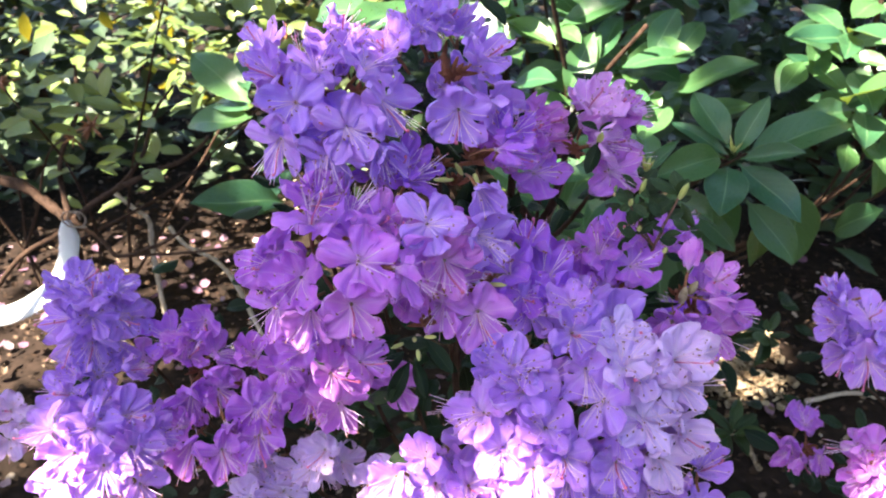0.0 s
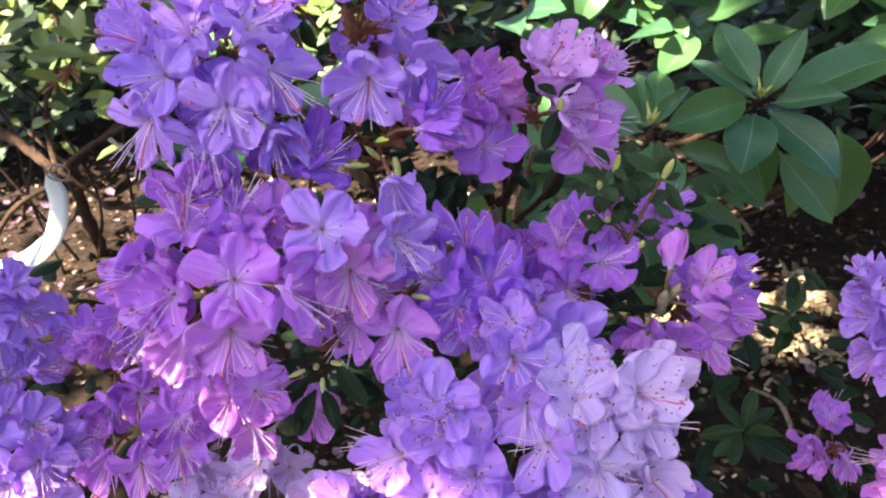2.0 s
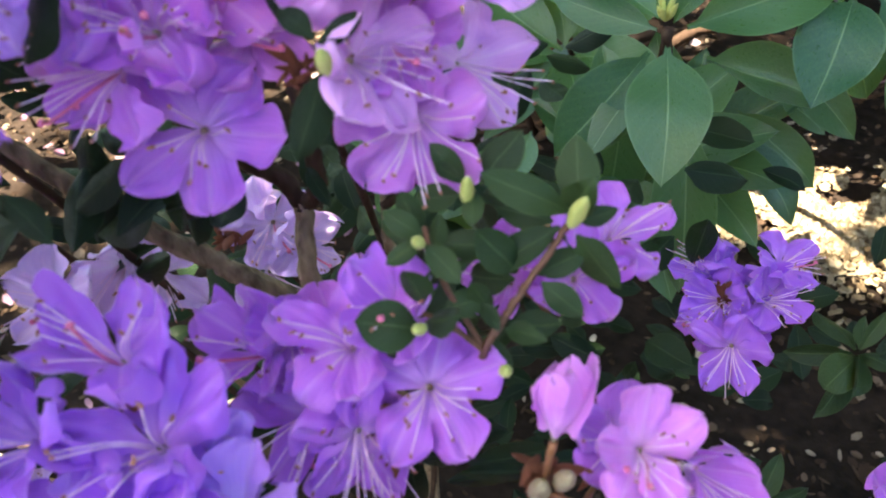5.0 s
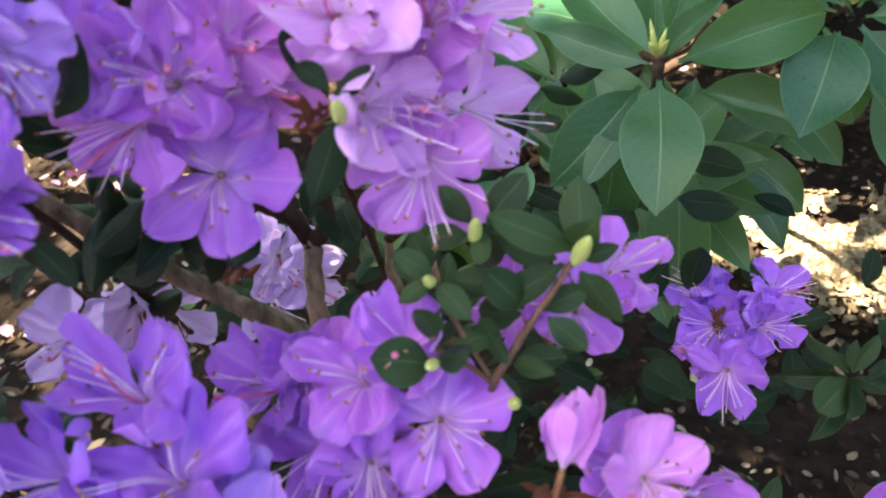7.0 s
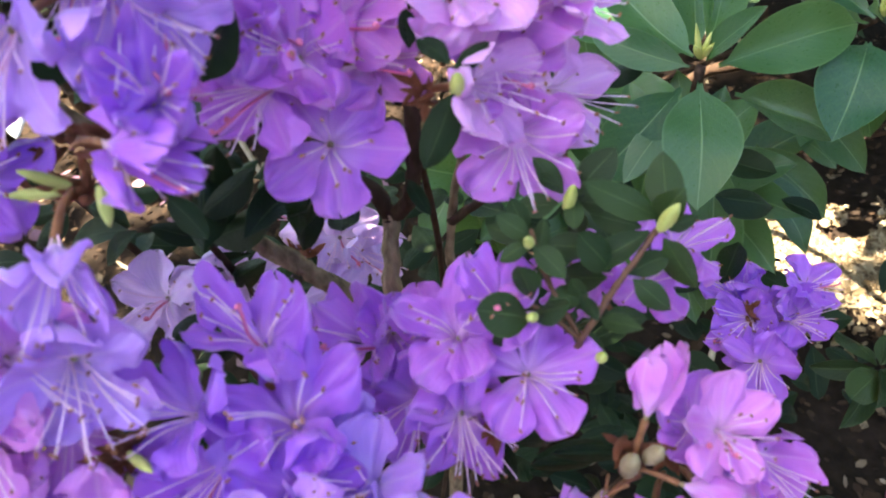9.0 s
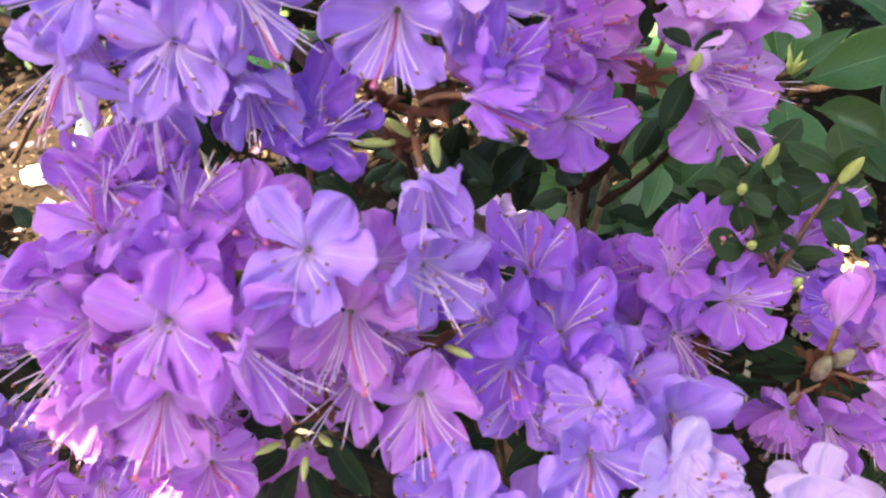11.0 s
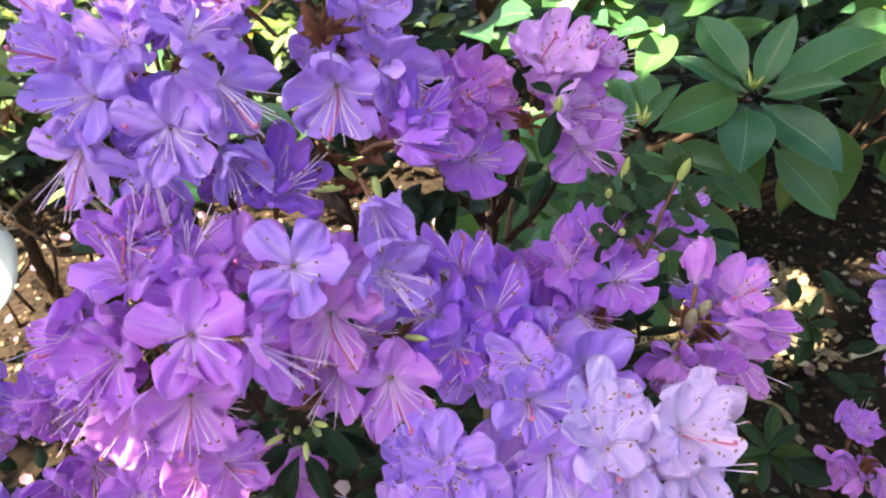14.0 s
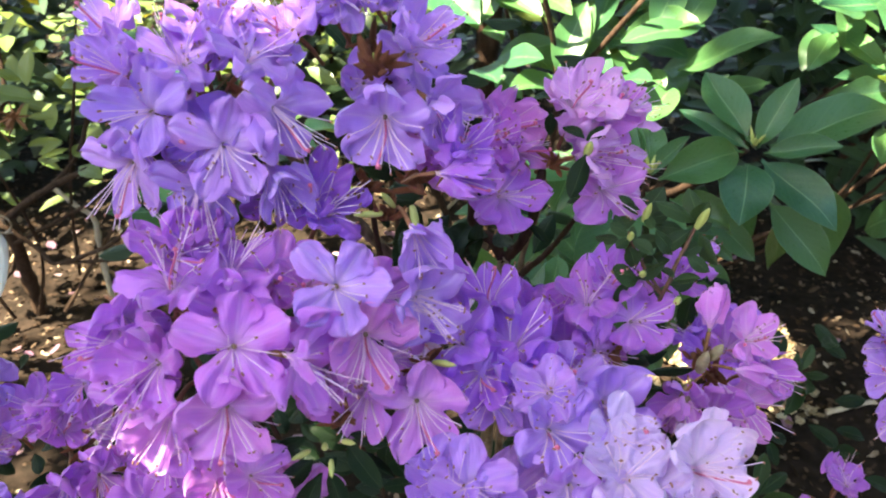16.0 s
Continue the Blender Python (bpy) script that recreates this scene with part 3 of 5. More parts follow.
flower_head("lilac", [
    (-0.015, 0.340, 0.468, -17, 57, 0.90),
    (-0.032, 0.340, 0.453, -17, 30, 1.00),
    (0.010, 0.338, 0.449, 7, 49, 1.00),
    (0.144, 0.351, 0.450, 11, 71, 1.00),
    (0.088, 0.333, 0.454, -12, 18, 1.00),
    (-0.009, 0.340, 0.447, 1, 26, 1.00),
    (0.048, 0.335, 0.450, -6, 11, 1.00),
    (0.110, 0.330, 0.452, 8, 8, 1.00),
    (0.067, 0.337, 0.454, -9, 25, 1.00),
    (0.026, 0.334, 0.440, -4, 33, 1.00),
    (0.151, 0.358, 0.412, 3, 46, 1.00),
])
flower_head("violet", [
    (-0.196, 0.462, 0.464, 3, 65, 1.05),
    (-0.182, 0.456, 0.454, 46, 63, 1.00),
    (-0.179, 0.438, 0.431, 8, -8, 1.10),
    (-0.158, 0.437, 0.439, 43, 18, 1.05),
    (-0.132, 0.440, 0.466, 22, 56, 1.00),
    (-0.130, 0.423, 0.436, 19, 9, 1.15),
    (-0.087, 0.384, 0.509, -4, 58, 1.05),
    (-0.066, 0.364, 0.508, 34, 34, 1.15),
    (-0.089, 0.404, 0.461, 15, 5, 1.05),
    (-0.173, 0.409, 0.414, 3, 2, 1.10),
    (-0.151, 0.404, 0.414, 27, 6, 1.05),
    (-0.127, 0.409, 0.422, 18, -2, 1.00),
])
flower_head("rose", [
    (-0.048, 0.351, 0.525, 39, 41, 0.90),
    (-0.067, 0.381, 0.471, 32, 2, 1.00),
    (-0.222, 0.468, 0.441, -10, 54, 0.95),
    (-0.032, 0.371, 0.494, 24, 23, 0.90),
])
flower_head("lilac", [
    (-0.250, 0.441, 0.495, -37, 31, 1.02),
    (-0.233, 0.445, 0.510, 36, 69, 1.02),
    (-0.225, 0.452, 0.490, 59, 21, 1.02),
    (-0.241, 0.445, 0.474, 20, -11, 1.02),
    (-0.236, 0.442, 0.496, 29, 32, 1.07),
    (-0.248, 0.445, 0.511, -10, 65, 0.93),
    (-0.220, 0.451, 0.511, 67, 46, 0.88),
    (-0.255, 0.445, 0.473, -14, -5, 0.93),
    (-0.232, 0.457, 0.465, 45, -4, 0.93),
])
flower_head("lilac", [
    (-0.253, 0.421, 0.449, -3, 57, 1.10),
    (-0.239, 0.437, 0.451, 48, 57, 1.00),
    (-0.228, 0.395, 0.441, 8, 46, 1.10),
    (-0.213, 0.412, 0.438, 51, 44, 1.10),
    (-0.238, 0.383, 0.430, -3, 20, 1.10),
    (-0.206, 0.396, 0.424, 44, 15, 1.15),
    (-0.220, 0.382, 0.420, 22, 7, 1.10),
    (-0.254, 0.393, 0.442, -38, 34, 1.00),
    (-0.199, 0.412, 0.421, 57, 25, 1.00),
    (-0.231, 0.416, 0.441, 42, 61, 1.00),
    (-0.245, 0.375, 0.414, -4, 13, 1.00),
    (-0.202, 0.387, 0.400, 37, 5, 1.00),
])
flower_head("lilac", [
    (0.281, 0.487, 0.460, -62, 23, 1.10),
    (0.293, 0.476, 0.474, -36, 59, 1.10),
    (0.290, 0.460, 0.447, -25, 0, 1.15),
    (0.283, 0.473, 0.445, -48, 2, 1.05),
    (0.303, 0.462, 0.464, 8, 34, 1.10),
    (0.292, 0.505, 0.463, -65, 52, 1.00),
])
flower_head("violet", [
    (0.291, 0.518, 0.343, -66, 75, 0.85),
    (0.273, 0.503, 0.324, -49, 13, 0.70),
    (0.294, 0.491, 0.332, -10, 5, 0.80),
])
flower_head("rose", [
    (0.309, 0.450, 0.377, -54, 39, 1.00),
    (0.300, 0.438, 0.358, -48, 15, 1.00),
    (0.307, 0.421, 0.384, -14, 42, 1.00),
    (0.300, 0.412, 0.373, -27, 6, 1.00),
])
# inner flowers: the pale tone stands in for sun on them
flower_head("pale", [
    (0.015, 0.542, 0.477, 27, 29, 1.10),
    (0.003, 0.547, 0.481, -38, 61, 1.00),
    (0.025, 0.540, 0.471, 55, 19, 1.00),
    (-0.012, 0.484, 0.510, 14, 19, 1.00),
    (-0.010, 0.497, 0.492, 31, 18, 1.00),
    (0.011, 0.533, 0.455, 24, 13, 1.00),
    (-0.022, 0.464, 0.515, 4, 47, 1.00),
], False)
flower_head("deep", [
    (0.209, 0.588, 0.401, -38, 44, 1.10),
    (0.228, 0.587, 0.405, 54, 54, 1.05),
    (0.213, 0.565, 0.394, -11, 24, 1.10),
    (0.203, 0.605, 0.401, -66, 67, 1.00),
    (0.221, 0.587, 0.389, -1, 43, 0.90),
])
# low flowers: their bleaching by full sun is put into the pale tone
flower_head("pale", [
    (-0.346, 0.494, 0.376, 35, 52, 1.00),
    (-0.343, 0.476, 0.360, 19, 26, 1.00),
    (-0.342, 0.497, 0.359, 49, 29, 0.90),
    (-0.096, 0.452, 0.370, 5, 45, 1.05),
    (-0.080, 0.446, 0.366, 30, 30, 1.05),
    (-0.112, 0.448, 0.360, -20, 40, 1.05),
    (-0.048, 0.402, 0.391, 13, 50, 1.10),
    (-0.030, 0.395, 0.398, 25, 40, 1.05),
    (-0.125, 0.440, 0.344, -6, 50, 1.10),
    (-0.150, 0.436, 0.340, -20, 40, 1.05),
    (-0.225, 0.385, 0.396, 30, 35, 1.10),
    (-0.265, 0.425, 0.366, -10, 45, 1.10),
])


# ---- leaves seen singly ----
big_leaves([
    (0.273, 0.722, 0.501, 0.300, 0.735, 0.554, 0.40),
    (0.267, 0.730, 0.504, 0.247, 0.800, 0.538, 0.40),
    (0.267, 0.728, 0.499, 0.219, 0.770, 0.518, 0.28),
    (0.284, 0.724, 0.500, 0.407, 0.775, 0.513, 0.34),
    (0.277, 0.718, 0.497, 0.325, 0.690, 0.514, 0.34),
    (0.275, 0.716, 0.492, 0.322, 0.665, 0.455, 0.50),
    (0.264, 0.716, 0.489, 0.242, 0.655, 0.465, 0.62),
    (0.296, 0.735, 0.445, 0.341, 0.700, 0.393, 0.46),
    (0.265, 0.730, 0.493, 0.229, 0.790, 0.461, 0.36),
    (0.268, 0.720, 0.502, 0.253, 0.700, 0.517, 0.40),
])
big_leaves([
    (0.174, 0.665, 0.491, 0.174, 0.598, 0.462, 0.53),
    (0.168, 0.672, 0.496, 0.115, 0.700, 0.498, 0.33),
    (0.169, 0.675, 0.500, 0.118, 0.745, 0.509, 0.34),
    (0.176, 0.668, 0.502, 0.197, 0.655, 0.539, 0.33),
    (0.182, 0.672, 0.497, 0.259, 0.725, 0.496, 0.36),
    (0.165, 0.668, 0.485, 0.122, 0.655, 0.428, 0.50),
    (0.193, 0.675, 0.478, 0.261, 0.715, 0.427, 0.34),
    (0.190, 0.670, 0.446, 0.195, 0.625, 0.363, 0.36),
    (0.172, 0.680, 0.499, 0.173, 0.750, 0.511, 0.30),
    (0.176, 0.680, 0.499, 0.193, 0.760, 0.510, 0.30),
    (0.163, 0.670, 0.469, 0.140, 0.640, 0.442, 0.40),
])
big_leaves([
    (0.232, 0.740, 0.384, 0.272, 0.720, 0.329, 0.40),
    (0.228, 0.750, 0.395, 0.287, 0.750, 0.337, 0.34),
    (0.253, 0.760, 0.424, 0.297, 0.740, 0.385, 0.40),
    (0.254, 0.770, 0.396, 0.286, 0.760, 0.373, 0.40),
    (0.048, 0.660, 0.435, 0.030, 0.630, 0.391, 0.45),
    (0.098, 0.640, 0.446, 0.065, 0.620, 0.410, 0.42),
    (0.067, 0.660, 0.424, 0.022, 0.620, 0.461, 0.40),
    (0.110, 0.660, 0.440, 0.100, 0.620, 0.428, 0.45),
    (-0.082, 0.600, 0.563, -0.051, 0.580, 0.563, 0.45),
    (0.157, 0.699, 0.426, 0.151, 0.705, 0.346, 0.45),
    (0.050, 0.677, 0.403, 0.071, 0.706, 0.310, 0.40),
])
big_leaves([
    (0.151, 0.787, 0.453, 0.090, 0.837, 0.438, 0.45),
    (0.157, 0.778, 0.398, 0.100, 0.835, 0.373, 0.45),
    (0.158, 0.771, 0.354, 0.103, 0.823, 0.328, 0.45),
    (0.171, 0.758, 0.339, 0.130, 0.787, 0.277, 0.45),
    (0.180, 0.758, 0.390, 0.141, 0.813, 0.348, 0.45),
    (0.172, 0.810, 0.458, 0.140, 0.853, 0.399, 0.42),
    (0.144, 0.828, 0.403, 0.106, 0.831, 0.333, 0.42),
    (0.177, 0.747, 0.359, 0.174, 0.750, 0.279, 0.42),
])
big_leaves([
    (0.288, 0.950, 0.541, 0.197, 0.921, 0.533, 0.36),
    (0.267, 0.943, 0.495, 0.342, 0.882, 0.547, 0.36),
    (0.148, 0.966, 0.485, 0.182, 0.990, 0.559, 0.45),
    (0.180, 0.972, 0.525, 0.213, 1.023, 0.569, 0.40),
    (0.067, 0.996, 0.568, 0.125, 0.953, 0.549, 0.40),
    (0.132, 0.989, 0.566, 0.217, 1.001, 0.592, 0.40),
    (0.239, 0.960, 0.528, 0.277, 1.005, 0.582, 0.45),
    (0.265, 0.954, 0.530, 0.311, 1.007, 0.566, 0.40),
    (0.189, 0.955, 0.473, 0.227, 0.892, 0.504, 0.50),
    (0.261, 0.940, 0.478, 0.216, 0.877, 0.458, 0.45),
    (0.202, 0.957, 0.487, 0.168, 1.026, 0.511, 0.40),
    (0.241, 0.951, 0.496, 0.250, 0.925, 0.483, 0.50),
])
big_leaves([
    (0.072, 0.987, 0.493, 0.124, 0.931, 0.516, 0.45),
    (0.058, 0.986, 0.486, 0.078, 0.919, 0.492, 0.50),
    (0.015, 1.008, 0.566, 0.001, 1.087, 0.571, 0.50),
    (0.036, 1.009, 0.572, 0.058, 0.943, 0.543, 0.45),
    (0.091, 1.005, 0.573, 0.060, 1.079, 0.576, 0.40),
    (0.123, 1.000, 0.564, 0.154, 0.950, 0.554, 0.40),
    (-0.013, 1.011, 0.579, -0.047, 1.093, 0.592, 0.40),
    (0.149, 0.973, 0.475, 0.088, 0.923, 0.484, 0.45),
    (0.180, 0.994, 0.575, 0.153, 1.064, 0.603, 0.40),
    (0.086, 0.992, 0.513, 0.079, 1.051, 0.520, 0.50),
])
big_leaves([
    (-0.039, 0.884, 0.613, -0.097, 0.768, 0.603, 0.36),
    (-0.090, 0.880, 0.611, -0.159, 0.961, 0.583, 0.40),
    (-0.218, 0.834, 0.519, -0.300, 0.914, 0.554, 0.36),
    (-0.218, 0.838, 0.530, -0.228, 0.925, 0.552, 0.40),
    (-0.219, 0.832, 0.513, -0.272, 0.891, 0.502, 0.40),
    (-0.186, 0.802, 0.414, -0.265, 0.732, 0.444, 0.40),
    (-0.186, 0.799, 0.407, -0.207, 0.736, 0.428, 0.40),
    (-0.192, 0.803, 0.420, -0.185, 0.873, 0.425, 0.40),
    (-0.216, 0.829, 0.502, -0.303, 0.872, 0.478, 0.40),
    (-0.112, 0.839, 0.472, -0.067, 0.910, 0.439, 0.45),
])
big_leaves([
    (0.431, 0.878, 0.570, 0.352, 0.849, 0.581, 0.36),
    (0.425, 0.885, 0.584, 0.408, 0.957, 0.593, 0.45),
    (0.433, 0.880, 0.579, 0.407, 0.827, 0.565, 0.45),
    (0.441, 0.860, 0.519, 0.401, 0.949, 0.541, 0.30),
    (0.392, 0.891, 0.546, 0.356, 0.848, 0.523, 0.45),
    (0.437, 0.858, 0.507, 0.437, 0.770, 0.554, 0.45),
    (0.442, 0.854, 0.502, 0.364, 0.809, 0.510, 0.32),
    (0.452, 0.848, 0.500, 0.431, 0.790, 0.480, 0.50),
    (0.430, 0.881, 0.579, 0.438, 0.802, 0.588, 0.42),
    (0.439, 0.843, 0.466, 0.419, 0.801, 0.450, 0.55),
    (0.466, 0.833, 0.480, 0.488, 0.856, 0.395, 0.45),
    (0.433, 0.883, 0.596, 0.484, 0.931, 0.605, 0.45),
])
big_leaves([
    (0.448, 0.884, 0.535, 0.440, 0.808, 0.510, 0.50),
    (0.481, 0.817, 0.399, 0.465, 0.881, 0.339, 0.45),
    (0.468, 0.851, 0.467, 0.456, 0.784, 0.454, 0.50),
    (0.396, 0.864, 0.407, 0.419, 0.868, 0.299, 0.50),
    (0.363, 0.862, 0.371, 0.385, 0.901, 0.281, 0.50),
    (0.308, 0.894, 0.394, 0.352, 0.902, 0.305, 0.50),
    (0.411, 0.900, 0.530, 0.437, 0.961, 0.554, 0.45),
    (0.322, 0.947, 0.577, 0.368, 1.012, 0.591, 0.40),
])
# the lit whorls behind the flowers
big_leaves([
    (0.435, 0.920, 0.563, 0.362, 0.880, 0.579, 0.42),
    (0.449, 0.920, 0.569, 0.398, 0.940, 0.598, 0.42),
    (0.451, 0.920, 0.560, 0.502, 0.900, 0.574, 0.36),
    (0.467, 0.920, 0.499, 0.387, 0.930, 0.545, 0.24),
    (0.394, 0.930, 0.543, 0.375, 0.900, 0.506, 0.42),
    (0.420, 0.920, 0.565, 0.441, 0.900, 0.543, 0.50),
    (0.455, 0.910, 0.560, 0.461, 0.890, 0.537, 0.50),
    (0.448, 0.900, 0.486, 0.502, 0.880, 0.530, 0.42),
    (0.467, 0.910, 0.479, 0.403, 0.900, 0.481, 0.26),
    (0.474, 0.910, 0.483, 0.485, 0.880, 0.444, 0.60),
    (0.474, 0.910, 0.444, 0.468, 0.890, 0.415, 0.60),
    (0.489, 0.910, 0.442, 0.518, 0.880, 0.423, 0.55),
    (0.453, 0.910, 0.547, 0.487, 0.880, 0.543, 0.40),
    (0.211, 1.000, 0.512, 0.284, 0.940, 0.545, 0.42),
    (0.281, 1.020, 0.469, 0.389, 1.000, 0.515, 0.30),
    (0.259, 1.050, 0.527, 0.296, 1.100, 0.565, 0.50),
    (0.294, 1.050, 0.508, 0.337, 1.090, 0.549, 0.42),
    (0.142, 0.960, 0.488, 0.173, 0.980, 0.560, 0.46),
    (0.183, 1.000, 0.526, 0.215, 1.040, 0.565, 0.46),
    (0.145, 1.040, 0.553, 0.230, 1.060, 0.581, 0.44),
    (0.074, 1.030, 0.562, 0.129, 0.980, 0.547, 0.42),
    (0.001, 1.000, 0.582, 0.060, 0.930, 0.548, 0.55),
    (0.116, 1.040, 0.563, 0.159, 1.000, 0.545, 0.36),
    (0.080, 1.050, 0.475, 0.152, 1.020, 0.507, 0.44),
    (0.193, 1.030, 0.467, 0.228, 1.020, 0.502, 0.50),
    (0.263, 1.020, 0.466, 0.184, 0.970, 0.490, 0.42),
    (0.269, 1.030, 0.469, 0.314, 0.980, 0.494, 0.50),
    (0.270, 1.020, 0.468, 0.278, 0.960, 0.461, 0.55),
    (0.267, 1.020, 0.468, 0.226, 0.960, 0.461, 0.50),
    (0.099, 1.060, 0.491, 0.145, 1.000, 0.478, 0.50),
    (0.081, 1.060, 0.460, 0.113, 1.020, 0.441, 0.50),
    (-0.109, 0.980, 0.558, -0.016, 1.000, 0.598, 0.36),
    (0.221, 1.080, 0.520, 0.260, 1.060, 0.539, 0.40),
    (0.382, 0.990, 0.466, 0.303, 0.980, 0.458, 0.30),
    (0.061, 1.060, 0.514, 0.099, 1.100, 0.561, 0.45),
    (0.340, 1.120, 0.560, 0.285, 1.100, 0.590, 0.50),
])
small_leaves([
    (0.088, 0.454, 0.611, 0.081, 0.447, 0.593, 0.55),
    (0.088, 0.456, 0.617, 0.097, 0.460, 0.622, 0.55),
    (0.087, 0.456, 0.618, 0.078, 0.462, 0.621, 0.60),
    (0.074, 0.470, 0.614, 0.074, 0.470, 0.625, 0.60),
    (0.067, 0.480, 0.563, 0.076, 0.470, 0.558, 0.40),
])
sage_leaves([
    (0.110, 0.427, 0.564, 0.097, 0.422, 0.571, 0.85),
    (0.110, 0.430, 0.562, 0.120, 0.425, 0.573, 0.50),
    (0.128, 0.434, 0.558, 0.138, 0.428, 0.563, 0.45),
    (0.120, 0.436, 0.552, 0.130, 0.430, 0.549, 0.50),
    (0.109, 0.442, 0.575, 0.118, 0.436, 0.570, 0.60),
    (0.108, 0.444, 0.576, 0.099, 0.445, 0.582, 0.60),
    (0.108, 0.442, 0.576, 0.101, 0.436, 0.574, 0.55),
    (0.118, 0.455, 0.581, 0.119, 0.446, 0.578, 0.60),
    (0.140, 0.453, 0.578, 0.120, 0.452, 0.589, 0.42),
    (0.142, 0.455, 0.577, 0.140, 0.470, 0.587, 0.62),
    (0.138, 0.452, 0.574, 0.121, 0.447, 0.563, 0.42),
])
sage_leaves([
    (0.142, 0.452, 0.572, 0.153, 0.452, 0.555, 0.45),
    (0.135, 0.442, 0.566, 0.145, 0.438, 0.560, 0.62),
    (0.122, 0.437, 0.563, 0.127, 0.430, 0.562, 0.50),
    (0.115, 0.457, 0.582, 0.108, 0.462, 0.582, 0.50),
    (0.121, 0.457, 0.578, 0.127, 0.462, 0.579, 0.50),
    (0.110, 0.445, 0.570, 0.111, 0.450, 0.578, 0.50),
    (0.119, 0.445, 0.568, 0.107, 0.440, 0.564, 0.35),
])
small_leaves([
    # the first eight are added to darken a gap between the heads
    (-0.011, 0.490, 0.572, -0.013, 0.485, 0.588, 0.55),
    (-0.007, 0.492, 0.573, 0.005, 0.485, 0.585, 0.55),
    (-0.002, 0.488, 0.572, 0.013, 0.480, 0.578, 0.50),
    (-0.009, 0.488, 0.571, -0.022, 0.482, 0.580, 0.50),
    (-0.005, 0.486, 0.571, -0.003, 0.478, 0.563, 0.55),
    (-0.000, 0.495, 0.571, 0.017, 0.490, 0.581, 0.50),
    (-0.014, 0.500, 0.573, -0.006, 0.495, 0.587, 0.55),
    (0.003, 0.485, 0.567, 0.014, 0.478, 0.565, 0.50),
    (0.031, 0.442, 0.619, 0.041, 0.447, 0.636, 0.72),
    (0.002, 0.466, 0.541, 0.013, 0.470, 0.580, 0.42),
    (0.003, 0.466, 0.544, 0.031, 0.460, 0.562, 0.50),
    (0.039, 0.472, 0.563, 0.034, 0.465, 0.543, 0.60),
    (0.001, 0.467, 0.543, -0.015, 0.462, 0.551, 0.50),
    (-0.022, 0.485, 0.493, 0.013, 0.478, 0.524, 0.28),
    (-0.017, 0.450, 0.509, -0.001, 0.455, 0.519, 0.50),
    (0.019, 0.430, 0.593, 0.030, 0.425, 0.584, 0.55),
    (0.028, 0.460, 0.579, 0.009, 0.455, 0.563, 0.50),
    (0.034, 0.455, 0.629, 0.030, 0.450, 0.621, 0.60),
    (0.042, 0.460, 0.576, 0.039, 0.455, 0.559, 0.50),
])
small_leaves([
    (0.140, 0.422, 0.518, 0.117, 0.418, 0.519, 0.25),
    (0.128, 0.430, 0.522, 0.111, 0.430, 0.514, 0.40),
    (0.131, 0.430, 0.500, 0.111, 0.425, 0.500, 0.30),
    (0.105, 0.420, 0.497, 0.101, 0.425, 0.518, 0.50),
])
small_leaves([
    # the first eight are added to cover bright ground behind the heads
    (-0.033, 0.475, 0.538, -0.051, 0.480, 0.543, 0.50),
    (-0.032, 0.472, 0.539, -0.059, 0.475, 0.528, 0.45),
    (-0.027, 0.470, 0.541, -0.040, 0.465, 0.528, 0.50),
    (-0.070, 0.490, 0.527, -0.087, 0.485, 0.512, 0.50),
    (-0.076, 0.495, 0.525, -0.093, 0.490, 0.522, 0.50),
    (-0.056, 0.500, 0.529, -0.067, 0.495, 0.540, 0.50),
    (-0.070, 0.485, 0.514, -0.076, 0.475, 0.508, 0.50),
    (-0.082, 0.500, 0.529, -0.093, 0.500, 0.536, 0.50),
    (0.111, 0.453, 0.461, 0.137, 0.466, 0.454, 0.45),
    (0.000, 0.463, 0.499, -0.017, 0.465, 0.481, 0.60),
    (0.033, 0.446, 0.472, 0.041, 0.472, 0.460, 0.50),
    (-0.011, 0.450, 0.496, -0.012, 0.476, 0.481, 0.50),
    (0.003, 0.486, 0.519, -0.023, 0.484, 0.503, 0.30),
])
small_leaves([
    (-0.013, 0.362, 0.531, 0.001, 0.352, 0.516, 0.46),
    (-0.020, 0.358, 0.520, -0.014, 0.350, 0.501, 0.44),
    (-0.023, 0.357, 0.520, -0.034, 0.352, 0.495, 0.42),
    (-0.012, 0.365, 0.533, 0.003, 0.358, 0.533, 0.46),
    (-0.028, 0.362, 0.534, -0.042, 0.360, 0.528, 0.46),
    (-0.026, 0.358, 0.526, -0.043, 0.355, 0.510, 0.42),
    (-0.033, 0.370, 0.517, -0.055, 0.380, 0.514, 0.40),
    (-0.014, 0.370, 0.518, 0.004, 0.372, 0.502, 0.40),
    (0.106, 0.416, 0.532, 0.120, 0.425, 0.518, 0.50),
    (-0.004, 0.378, 0.567, -0.026, 0.388, 0.549, 0.40),
    (-0.031, 0.351, 0.506, -0.049, 0.366, 0.487, 0.42),
])
small_leaves([
    (-0.047, 0.456, 0.609, -0.032, 0.497, 0.597, 0.50),
    (0.045, 0.452, 0.572, 0.037, 0.468, 0.552, 0.50),
    (0.014, 0.444, 0.561, 0.005, 0.472, 0.567, 0.50),
    (0.027, 0.447, 0.565, 0.037, 0.475, 0.567, 0.50),
    (0.055, 0.449, 0.568, 0.051, 0.468, 0.566, 0.60),
])
